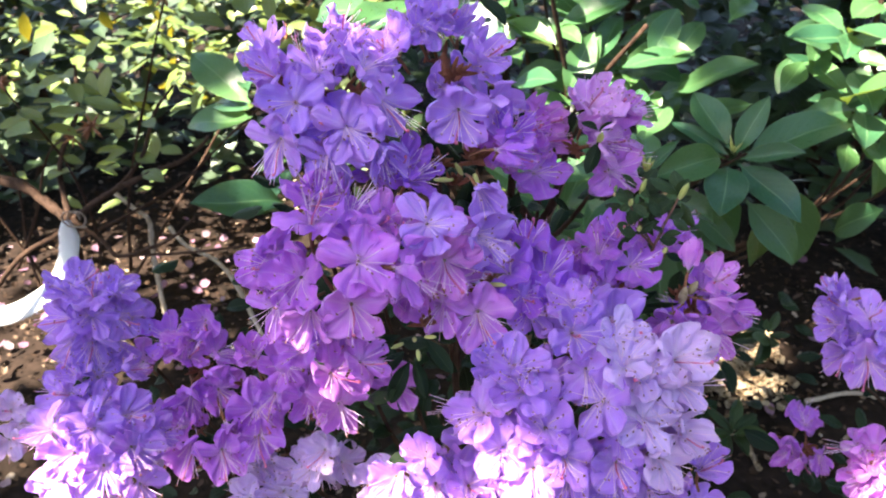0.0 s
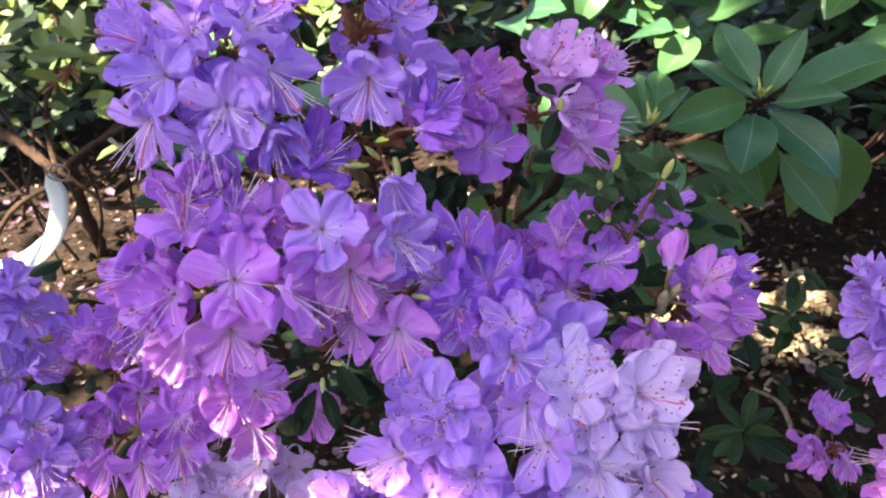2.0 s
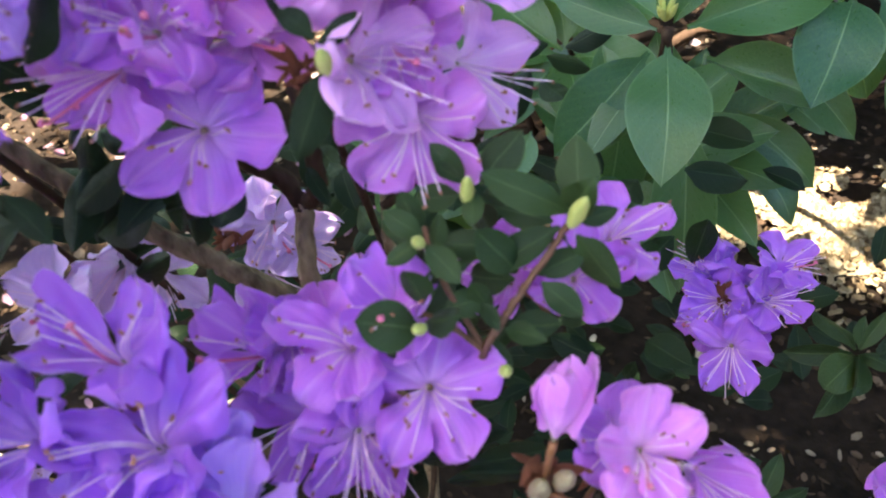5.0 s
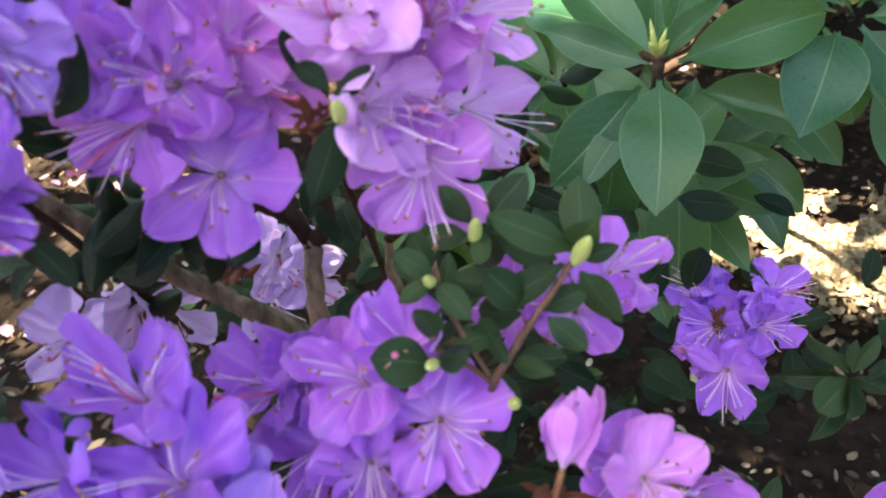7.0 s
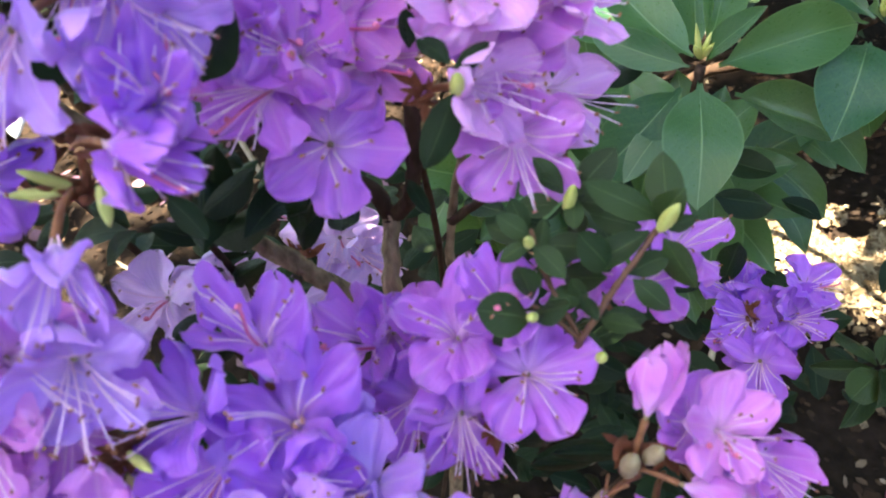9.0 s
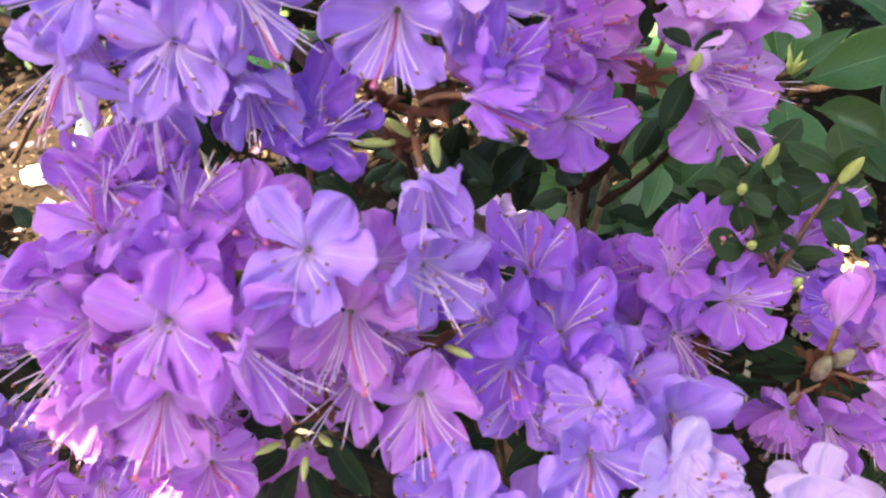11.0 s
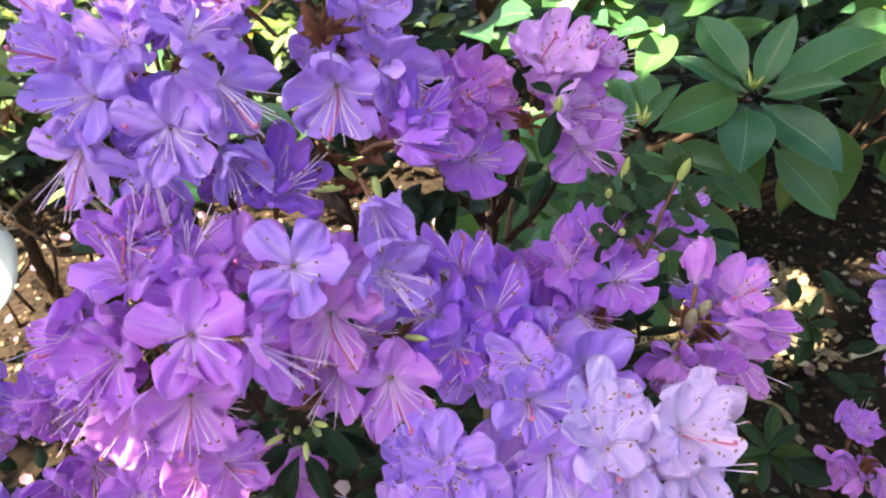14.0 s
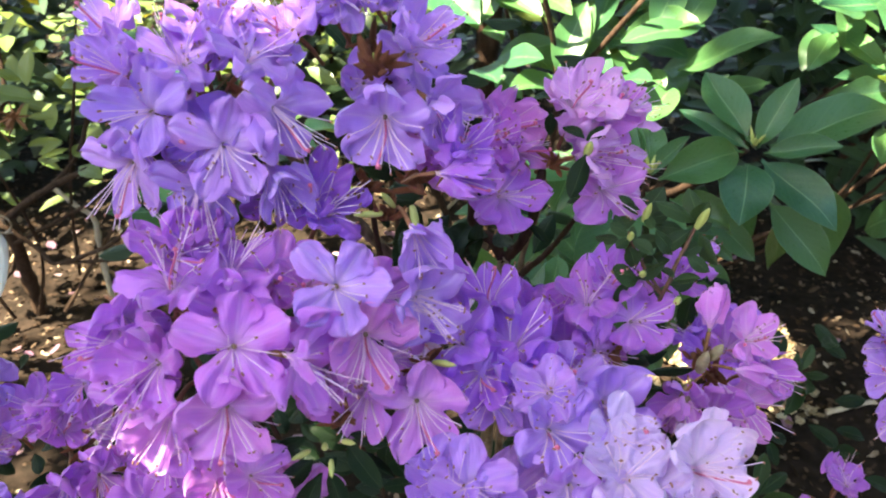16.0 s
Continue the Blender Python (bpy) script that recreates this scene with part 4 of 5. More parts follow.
sage_leaves([
    (0.264, 0.565, 0.399, 0.236, 0.568, 0.392, 0.40),
    (0.266, 0.568, 0.399, 0.255, 0.600, 0.387, 0.40),
    (0.265, 0.563, 0.399, 0.246, 0.535, 0.388, 0.40),
    (0.266, 0.563, 0.400, 0.257, 0.535, 0.406, 0.42),
    (0.267, 0.566, 0.401, 0.278, 0.580, 0.413, 0.42),
    (0.267, 0.564, 0.400, 0.278, 0.550, 0.409, 0.42),
    (0.267, 0.567, 0.400, 0.272, 0.585, 0.402, 0.42),
    (0.265, 0.562, 0.401, 0.243, 0.530, 0.417, 0.42),
])
sage_leaves([
    (0.228, 0.508, 0.342, 0.217, 0.542, 0.345, 0.34),
    (0.228, 0.508, 0.342, 0.241, 0.538, 0.353, 0.34),
    (0.228, 0.508, 0.342, 0.195, 0.500, 0.344, 0.34),
    (0.230, 0.506, 0.341, 0.245, 0.482, 0.363, 0.30),
    (0.230, 0.506, 0.341, 0.229, 0.473, 0.347, 0.34),
    (0.226, 0.506, 0.339, 0.203, 0.487, 0.338, 0.34),
    (0.228, 0.509, 0.343, 0.253, 0.525, 0.347, 0.34),
    (0.226, 0.507, 0.341, 0.213, 0.476, 0.340, 0.34),
])


# ---- stems of the flowering shrub ----
ROOT = Vector((0.03, 0.60, 0.0))


def stem(points, thick, end, material=BARK, owner=shrub, home=HOME, seed=0, name="branch"):
    ob = part(name, branch_mesh(name, [home @ Vector(p) for p in points], thick, end, material, 8, 0.12, seed), owner)
    return ob


stem([ROOT, (0.045, 0.60, 0.2), (0.052, 0.53, 0.40), (0.055, 0.486, 0.500), (0.056, 0.494, 0.537)], 0.0060, 0.0030, GREY_BARK, seed=1)
stem([(0.056, 0.494, 0.535), (0.050, 0.494, 0.546), (0.040, 0.488, 0.560), (0.040, 0.480, 0.590)], 0.0032, 0.0022, BARK, seed=2)
stem([(0.056, 0.494, 0.535), (0.063, 0.490, 0.545), (0.068, 0.483, 0.562), (0.072, 0.474, 0.595)], 0.0030, 0.0022, BARK, seed=3)
stem([(0.055, 0.53, 0.42), (0.035, 0.490, 0.498), (0.022, 0.484, 0.517), (0.006, 0.478, 0.538), (-0.02, 0.47, 0.575), (-0.05, 0.45, 0.63)], 0.0044, 0.0026, GREY_BARK, seed=4)
stem([(0.06, 0.60, 0.25), (0.066, 0.545, 0.45), (0.066, 0.535, 0.478), (0.070, 0.533, 0.515), (0.08, 0.52, 0.56)], 0.0028, 0.0014, GREY_BARK, seed=5)
stem([(0.068, 0.534, 0.50), (0.084, 0.528, 0.520), (0.096, 0.515, 0.548)], 0.0022, 0.0014, BARK, seed=6)
stem([(0.06, 0.56, 0.33), (0.115, 0.455, 0.50), (0.123, 0.432, 0.552), (0.130, 0.441, 0.562), (0.137, 0.449, 0.571), (0.141, 0.453, 0.577)], 0.0012, 0.0008, TWIG, seed=7)
stem([(0.123, 0.432, 0.552), (0.115, 0.432, 0.560), (0.110, 0.430, 0.566)], 0.0008, 0.0006, TWIG, seed=8)
stem([(0.123, 0.432, 0.552), (0.112, 0.440, 0.568), (0.108, 0.446, 0.577)], 0.0008, 0.0006, TWIG, seed=9)
for k, c in enumerate(HEADS):
    if k % 2 and c.x < 0.24:
        continue
    root = Vector((0.50, 0.66, 0.0)) if c.x > 0.24 else ROOT
    pull = 0.6 if c.x > 0.24 else 0.15
    low = Vector((c.x + (root.x - c.x) * pull, c.y + 0.085, max(0.12, c.z - 0.17)))
    stem([root + Vector((0.03 * math.sin(k), 0.03 * math.cos(k), 0)), low * 0.5 + root * 0.5 + Vector((0, 0, 0.02)), low, c + Vector((0, 0.04, -0.04)), c + Vector((0, 0.022, -0.016))],
         0.0019, 0.0012, BARK, seed=20 + k)


# ---- buds and brown scales at the hearts of the flower heads ----
def scales(at, way, size, count=14, seed=0):
    rnd = random.Random(seed)
    z = Vector(way).normalized()
    for k in range(count):
        d = (z + Vector([rnd.uniform(-0.9, 0.9) for _ in range(3)])).normalized()
        b = Vector([rnd.uniform(-0.3, 0.3) * size for _ in range(3)])
        l = size * rnd.uniform(0.6, 1.25)
        part("bud_scale", BUD_SCALE, shrub, HOME @ frame_for(Vector(at) + b, d) @ Matrix.Diagonal((l * rnd.uniform(0.7, 1.3), l, l, 1)))


verts, faces = [], []
add_drop(verts, faces, (0, 0, 0), (0, 0, 1.05), 0.135, 6, 6)
BUD_SCALE = mesh_of("bud_scale", verts, faces, SCALE)


def bud(base, tip, width, material, name="bud", label=""):
    base = Vector(base)
    verts, faces = [], []
    d = Vector(tip) - base
    add_drop(verts, faces, (0, 0, 0), d, width, 9, 10, 0.6)
    side = d.orthogonal().normalized() * width
    for s in range(5):
        q = Matrix.Rotation(1.26 * s, 3, d.normalized()) @ side
        add_drop(verts, faces, q * 0.25, q * 0.40 + d * (0.66 + 0.07 * (s % 3)), width * 0.66, 7, 7, 0.6)
    part(name, mesh_of(name, verts, faces, material), shrub, HOME @ Matrix.Translation(base), label)


for k, (x, y, z, size) in enumerate([
    (-0.050, 0.428, 0.646, 0.010), (0.002, 0.430, 0.657, 0.013), (0.013, 0.424, 0.612, 0.012), (0.002, 0.420, 0.599, 0.010), (0.018, 0.381, 0.551, 0.011), (0.076, 0.468, 0.600, 0.008),
    (-0.062, 0.368, 0.588, 0.011), (0.102, 0.422, 0.528, 0.012), (0.105, 0.362, 0.512, 0.010),
    (-0.179, 0.462, 0.437, 0.012), (-0.094, 0.417, 0.434, 0.012), (-0.224, 0.41, 0.432, 0.011), (-0.014, 0.362, 0.542, 0.011),
    (0.139, 0.416, 0.527, 0.011), (0.29, 0.50, 0.33, 0.012), (0.21, 0.59, 0.40, 0.012)]):
    scales((x, y + 0.002, z), (0, -0.6, 0.6), size * 0.85, 18, k)
for k, c in enumerate(HEADS):
    scales(c + Vector((0, 0.016, -0.008)), (0, -0.6, 0.5), 0.010, 12, 40 + k)
TAN = "tan, half-open flower bud"
bud((0.1375, 0.411, 0.525), (0.1385, 0.408, 0.538), 0.0027, BUD_TAN, label=TAN)
bud((0.1420, 0.412, 0.531), (0.1450, 0.409, 0.541), 0.0024, BUD_TAN, label=TAN)
bud((0.1330, 0.408, 0.520), (0.1270, 0.398, 0.514), 0.0023, BUD_TAN, label=TAN)
for base, tip, size in (((0.139, 0.411, 0.533), (0.142, 0.420, 0.555), 0.85), ((0.141, 0.409, 0.531), (0.163, 0.405, 0.527), 0.72),
                        ((0.134, 0.406, 0.526), (0.124, 0.396, 0.514), 0.62), ((0.132, 0.408, 0.522), (0.133, 0.394, 0.508), 0.55),
                        ((0.285, 0.498, 0.335), (0.275, 0.487, 0.325), 0.6)):
    way = (Vector(tip) - Vector(base)).normalized()
    f = part("flower_bud", COROLLAS["rose"][9], shrub, HOME @ frame_for(Vector(base) + way * 0.018 * size, way, (0, 0.3, 1), 0, size), "pale pink-violet closed flower bud")
    part("stalk", STALKS[0], f, Matrix.Identity(4))
for base, tip, w in (((0.1405, 0.452, 0.575), (0.1435, 0.448, 0.587), 0.0020), ((0.1165, 0.454, 0.578), (0.1180, 0.450, 0.589), 0.0017),
                     ((0.108, 0.442, 0.575), (0.108, 0.438, 0.581), 0.0015), ((0.111, 0.426, 0.566), (0.1105, 0.421, 0.571), 0.0015),
                     ((0.0885, 0.457, 0.609), (0.0895, 0.452, 0.618), 0.0020), ((0.128, 0.428, 0.550), (0.129, 0.425, 0.555), 0.0016),
                     ((-0.020, 0.356, 0.536), (-0.019, 0.349, 0.540), 0.0013), ((-0.014, 0.358, 0.536), (-0.008, 0.352, 0.540), 0.0012), ((-0.026, 0.356, 0.533), (-0.032, 0.350, 0.534), 0.0012), ((-0.018, 0.354, 0.530), (-0.017, 0.347, 0.528), 0.0012), ((0.013, 0.417, 0.606), (0.015, 0.412, 0.598), 0.0017), ((0.001, 0.418, 0.602), (-0.010, 0.413, 0.604), 0.0015), ((0.006, 0.416, 0.606), (0.002, 0.408, 0.616), 0.0014), ((0.019, 0.379, 0.549), (0.025, 0.373, 0.541), 0.0016), ((0.021, 0.380, 0.556), (0.030, 0.375, 0.558), 0.0014)):
    bud(base, tip, w, BUD_GREEN, label="yellow-green leaf bud")

# the crowded small leaves of the twig with green buds
rnd_twig = random.Random(15)
for k, (x, y, z, n) in enumerate([(0.117, 0.456, 0.576, 5), (0.108, 0.444, 0.571, 4), (0.111, 0.430, 0.562, 3), (0.139, 0.452, 0.572, 4), (0.131, 0.442, 0.563, 3), (0.125, 0.436, 0.553, 3)]):
    for j in range(n):
        a = 6.28 * j / n + rnd_twig.uniform(-0.4, 0.4)
        way = Vector((math.cos(a), rnd_twig.uniform(-0.3, 0.7), 0.8 * math.sin(a) + 0.1)).normalized()
        at = Vector((x, y + 0.003, z)) + way * 0.003
        part("leaf", SAGE[rnd_twig.randrange(3)], shrub, HOME @ leaf_pose(at, at + way * rnd_twig.uniform(0.010, 0.017), rnd_twig.uniform(0.45, 0.62), Vector((rnd_twig.uniform(-0.6, 0.6), -0.6, 0.6))))

# near-black leaves in the depth of the shrub, added to darken its gaps
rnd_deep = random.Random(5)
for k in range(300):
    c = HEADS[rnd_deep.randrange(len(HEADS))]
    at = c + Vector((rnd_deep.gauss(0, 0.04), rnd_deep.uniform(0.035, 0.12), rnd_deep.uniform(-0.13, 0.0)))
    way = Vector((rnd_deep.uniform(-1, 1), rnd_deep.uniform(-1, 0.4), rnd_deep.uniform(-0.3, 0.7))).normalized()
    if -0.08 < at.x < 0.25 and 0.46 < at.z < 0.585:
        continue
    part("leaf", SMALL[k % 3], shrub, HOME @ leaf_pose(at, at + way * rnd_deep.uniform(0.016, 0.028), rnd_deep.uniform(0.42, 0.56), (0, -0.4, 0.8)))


# more of them low behind, to darken the ground seen through the gaps
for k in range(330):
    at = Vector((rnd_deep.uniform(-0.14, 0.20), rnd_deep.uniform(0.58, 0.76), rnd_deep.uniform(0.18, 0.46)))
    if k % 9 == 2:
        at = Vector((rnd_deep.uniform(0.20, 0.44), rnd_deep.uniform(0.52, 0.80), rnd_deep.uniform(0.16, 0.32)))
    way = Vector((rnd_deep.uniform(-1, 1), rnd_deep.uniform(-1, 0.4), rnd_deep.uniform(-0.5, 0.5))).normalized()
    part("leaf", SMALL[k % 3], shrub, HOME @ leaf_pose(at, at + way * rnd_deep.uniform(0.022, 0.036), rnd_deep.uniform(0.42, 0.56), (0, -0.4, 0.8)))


# ---- stems, buds and further whorls of the large-leaved shrub ----
BIG_ROOT = Vector((0.06, 1.22, 0.0))


def big_stem(points, thick, end, seed):
    stem(points, thick, end, BARK, big_shrub, BIG_HOME, seed, "stem")


def whorl(at, way, count, length, seed):
    rnd = random.Random(seed)
    z = Vector(way).normalized()
    x = z.orthogonal().normalized()
    turn = rnd.uniform(0, 6.28)
    for k in range(count):
        a = turn + 2 * math.pi * k / count + rnd.uniform(-0.25, 0.25)
        out = Matrix.Rotation(a, 3, z) @ x
        d = (out + z * rnd.uniform(-0.15, 0.55)).normalized()
        b = Vector(at) + out * 0.006
        l = length * rnd.uniform(0.75, 1.15)
        part("leaf", BIG[rnd.randrange(4)], big_shrub, BIG_HOME @ leaf_pose(b, b + d * l, rnd.uniform(0.36, 0.46), z + out * 0.1))


big_stem([BIG_ROOT, (0.14, 0.98, 0.22), (0.168, 0.78, 0.34), (0.175, 0.69, 0.45), (0.173, 0.667, 0.498)], 0.006, 0.003, 1)
big_stem([BIG_ROOT, (0.20, 0.98, 0.3), (0.25, 0.82, 0.42), (0.271, 0.738, 0.493)], 0.006, 0.003, 2)
big_stem([BIG_ROOT, (0.15, 1.05, 0.4), (0.22, 0.92, 0.58)], 0.0045, 0.0025, 3)
big_stem([BIG_ROOT, (0.15, 1.02, 0.4), (0.10, 0.90, 0.66)], 0.0045, 0.0025, 4)
big_stem([(0.85, 1.25, 0.0), (0.66, 1.10, 0.34), (0.53, 0.97, 0.49), (0.485, 0.93, 0.56), (0.48, 0.92, 0.70)], 0.004, 0.003, 5)
big_stem([BIG_ROOT, (0.0, 1.0, 0.35), (-0.13, 0.76, 0.45)], 0.005, 0.003, 6)
for k, (x, y, z, n, l) in enumerate([(0.05, 1.00, 0.70, 7, 0.10),
                                     (0.165, 0.71, 0.38, 7, 0.085), (-0.08, 1.02, 0.66, 7, 0.1),
                                     (0.24, 1.05, 0.50, 8, 0.09), (0.12, 1.10, 0.60, 7, 0.1), (0.16, 1.12, 0.72, 8, 0.1), (0.8, 1.25, 0.7, 8, 0.1), (0.55, 0.92, 0.56, 9, 0.1), (0.60, 0.96, 0.49, 9, 0.1), (0.66, 0.98, 0.58, 8, 0.1), (0.54, 0.97, 0.46, 8, 0.09), (0.72, 1.02, 0.50, 9, 0.1), (0.20, 0.75, 0.36, 9, 0.08), (0.12, 0.80, 0.40, 8, 0.09)]):
    whorl((x, y, z), (-0.15 + 0.1 * math.sin(k * 2), -0.4, 0.85), n, l, k)
    big_stem([BIG_ROOT + Vector((0.1 * math.sin(k), 0.1 * math.cos(k), 0)), (x * 0.7 + 0.09, y + 0.10, z * 0.5), (x, y + 0.01, z)], 0.0028, 0.002, 30 + k)
for x, y, z in ((0.170, 0.652, 0.512), (0.271, 0.727, 0.500)):
    verts, faces = [], []
    for k in range(6):
        d = Vector((math.cos(k * 1.05) * 0.5, math.sin(k * 1.05) * 0.5 - 0.3, 1)).normalized()
        add_drop(verts, faces, (0, 0, 0), d * (0.010 + 0.004 * (k % 3)), 0.0016, 4, 5)
    part("leaf_bud", mesh_of("leaf_bud", verts, faces, BUD_GREEN), big_shrub, BIG_HOME @ Matrix.Translation((x, y, z)), "pale yellow-green growing tip")


# ---- ground, litter, twigs ----
def ground_height(x, y):
    near = math.exp(-((x * x + (y - 1) ** 2) / 9.0))
    return near * (0.03 * noise.noise((x * 2.1, y * 2.1, 0.0)) + 0.012 * noise.noise((x * 11, y * 11, 3.0)))


xs = sorted(set([round(-2.5 + 0.035 * k, 4) for k in range(144)] + [-400, -100, -30, -10, -5, 5, 10, 30, 100, 400]))
ys = sorted(set([round(-1.0 + 0.035 * k, 4) for k in range(144)] + [-400, -100, -30, -8, -3, 6, 10, 30, 100, 400]))
verts = [(x, y, ground_height(x, y)) for y in ys for x in xs]
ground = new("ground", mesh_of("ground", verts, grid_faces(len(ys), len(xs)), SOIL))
tagged(ground, "garden soil under leaf mulch, its brown darkened for the shade", "ground", kind="structure")

rnd_l = random.Random(3)
verts, faces = [], []
for k in range(24000):
    if k % 3:
        x, y = rnd_l.uniform(-1.5, 1.3), rnd_l.uniform(0.45, 2.4)
    else:
        x, y = rnd_l.uniform(-2.2, 2.2), rnd_l.uniform(0.2, 4.0)
    if -0.08 < x < 0.2 and 0.85 < y < 1.1 and k % 4:
        continue
    l, w = rnd_l.uniform(0.006, 0.014) * (2.2 if k % 9 == 0 else 1), rnd_l.uniform(0.25, 0.7)
    a = rnd_l.uniform(0, 6.28)
    t1, t2 = rnd_l.gauss(0, 0.35), rnd_l.gauss(0, 0.35)
    m = Matrix.Translation((x, y, ground_height(x, y) + 0.004 + rnd_l.random() * 0.014)) @ Euler((t1, t2, a)).to_matrix().to_4x4()
    s = len(verts)
    curl = rnd_l.uniform(-0.3, 0.5)
    for u, v in ((-0.5, 0), (-0.2, 0.5), (0.25, 0.42), (0.5, 0.0), (0.25, -0.45), (-0.2, -0.5)):
        verts.append(m @ Vector((u * l, v * l * w, curl * l * (u * u + abs(v) * w))))
    verts.append(m @ Vector((0, 0, -0.03 * l)))
    faces += [(s + i, s + (i + 1) % 6, s + 6) for i in range(6)]
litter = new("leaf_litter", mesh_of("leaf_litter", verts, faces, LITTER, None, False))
tagged(litter, "dry brown leaf litter and bark chips scattered on the soil", "leaf litter", kind="stuff")

# chips in a paler colour, heaped to paint a sun patch on the ground
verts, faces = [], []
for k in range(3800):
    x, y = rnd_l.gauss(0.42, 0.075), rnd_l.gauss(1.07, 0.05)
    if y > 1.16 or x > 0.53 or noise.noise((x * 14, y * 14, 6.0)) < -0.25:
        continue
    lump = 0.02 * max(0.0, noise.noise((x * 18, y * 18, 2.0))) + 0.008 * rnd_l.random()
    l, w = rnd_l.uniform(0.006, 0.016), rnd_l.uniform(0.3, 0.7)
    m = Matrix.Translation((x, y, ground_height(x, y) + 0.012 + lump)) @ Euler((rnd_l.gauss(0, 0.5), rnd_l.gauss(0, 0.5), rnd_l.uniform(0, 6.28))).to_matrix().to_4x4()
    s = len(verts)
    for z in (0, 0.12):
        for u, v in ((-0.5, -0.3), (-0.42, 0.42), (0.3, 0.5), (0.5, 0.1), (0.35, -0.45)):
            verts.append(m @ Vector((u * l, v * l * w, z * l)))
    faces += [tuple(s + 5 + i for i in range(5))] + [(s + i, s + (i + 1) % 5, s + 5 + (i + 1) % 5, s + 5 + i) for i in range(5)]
tagged(new("sun_patch_chips", mesh_of("sun_patch_chips", verts, faces, SUN_CHIPS, None, False)), "wood chips paled to paint a sun patch on the soil", "wood chips", kind="stuff")

verts, faces = [], []
for k in range(240):
    x, y = (rnd_l.uniform(-0.95, 0.0), rnd_l.uniform(0.75, 1.5)) if k % 4 else (rnd_l.uniform(-1.2, 0.9), rnd_l.uniform(0.6, 1.9))
    l, a = rnd_l.uniform(0.010, 0.022), rnd_l.uniform(0, 6.28)
    m = Matrix.Translation((x, y, ground_height(x, y) + 0.02)) @ Euler((rnd_l.gauss(0, 0.4), rnd_l.gauss(0, 0.4), a)).to_matrix().to_4x4()
    s = len(verts)
    for u, v in ((-0.5, 0), (-0.15, 0.42), (0.3, 0.4), (0.5, 0.05), (0.3, -0.38), (-0.15, -0.42), (0, 0)):
        verts.append(m @ Vector((u * l, v * l, 0.3 * l * (u * u + v * v))))
    faces += [(s + i, s + (i + 1) % 6, s + 6) for i in range(6)]
tagged(new("fallen_petals", mesh_of("fallen_petals", verts, faces, FALLEN, None, False)), "wilted pink petals fallen on the mulch", "petals", kind="stuff")


# ---- a joined mass of leaves ----
def leaf_cloud(name, spots, per, spread, size, material, seed, owner, home):
    rnd = random.Random(seed)
    verts, faces, uvs = [], [], []
    for c in spots:
        for k in range(per):
            at = Vector(c) + Vector((rnd.gauss(0, spread), rnd.gauss(0, spread), rnd.gauss(0, spread * 0.7)))
            at.z = max(0.02, at.z)
            way = Vector((rnd.uniform(-1, 1), rnd.uniform(-1, 1), rnd.uniform(-0.4, 0.6))).normalized()
            m = home @ leaf_pose(at, at + way * size * rnd.uniform(0.6, 1.3), rnd.uniform(0.38, 0.5), (rnd.uniform(-0.4, 0.4), -0.4, 0.9))
            s = len(verts)
            for u, v, z in ((0, 0, 0), (-0.42, 0.35, 0.08), (0, 0.4, 0), (0.42, 0.35, 0.08), (-0.34, 0.72, 0.06), (0, 0.75, -0.03), (0.34, 0.72, 0.06), (0, 1, -0.1)):
                verts.append(m @ Vector((u, v, z)))
                uvs.append((u + 0.5, v))
            faces += [(s, s + 2, s + 1), (s, s + 3, s + 2), (s + 1, s + 2, s + 5, s + 4), (s + 2, s + 3, s + 6, s + 5), (s + 4, s + 5, s + 7), (s + 5, s + 6, s + 7)]
    ob = part(name, mesh_of(name, verts, faces, material, uvs), owner)
    ob["kind"] = "stuff"
    return ob


# unseen leaf roof, added to darken the hollow behind the whorls
roof_rnd = random.Random(23)
roof_spots = [(roof_rnd.uniform(-0.05, 1.5), roof_rnd.uniform(1.03, 1.9), roof_rnd.uniform(0.78, 1.05)) for _ in range(135)]
leaf_cloud("upper_foliage", roof_spots, 12, 0.07, 0.10, BIG_LEAF, 58, big_shrub, BIG_HOME)


# ---- the small-leaved shrub on the far side, with bare lower twigs ----
back_shrub = tagged(new("small_leaved_shrub"), "small-leaved evergreen shrub with bare twiggy base and rusty spent flowers", "shrub")
back_shrub.location = (-0.55, 1.2, 0.0)
BACK_HOME = Matrix.Translation(back_shrub.location).inverted()
rnd_b = random.Random(21)
BASE = Vector((-0.62, 1.16, 0.22))
stem([(-0.66, 1.24, 0.0), (-0.64, 1.20, 0.12), BASE], 0.012, 0.009, BARK, back_shrub, BACK_HOME, 50)
TIPS = []
for k in range(8):
    a = rnd_b.uniform(-1.5, 1.5)
    reach = rnd_b.uniform(0.25, 0.55)
    tip = Vector((-0.52 + 0.42 * math.sin(a) + rnd_b.uniform(-0.1, 0.1), 1.0 + rnd_b.uniform(-0.22, 0.4), rnd_b.uniform(0.42, 0.72)))
    mid = BASE.lerp(tip, 0.5) + Vector((rnd_b.uniform(-0.06, 0.06), rnd_b.uniform(-0.06, 0.06), rnd_b.uniform(-0.06, 0.03)))
    foot = BASE + Vector((rnd_b.gauss(0, 0.09), rnd_b.gauss(0, 0.07), rnd_b.uniform(-0.20, 0.0)))
    stem([foot, foot.lerp(mid, 0.5) + Vector((rnd_b.uniform(-0.03, 0.03), rnd_b.uniform(-0.03, 0.03), rnd_b.uniform(-0.03, 0.03))), mid, tip], 0.0030, 0.0010, BARK, back_shrub, BACK_HOME, 60 + k, "twig")
    TIPS.append(tip)
    TIPS.append(mid.lerp(tip, 0.6))
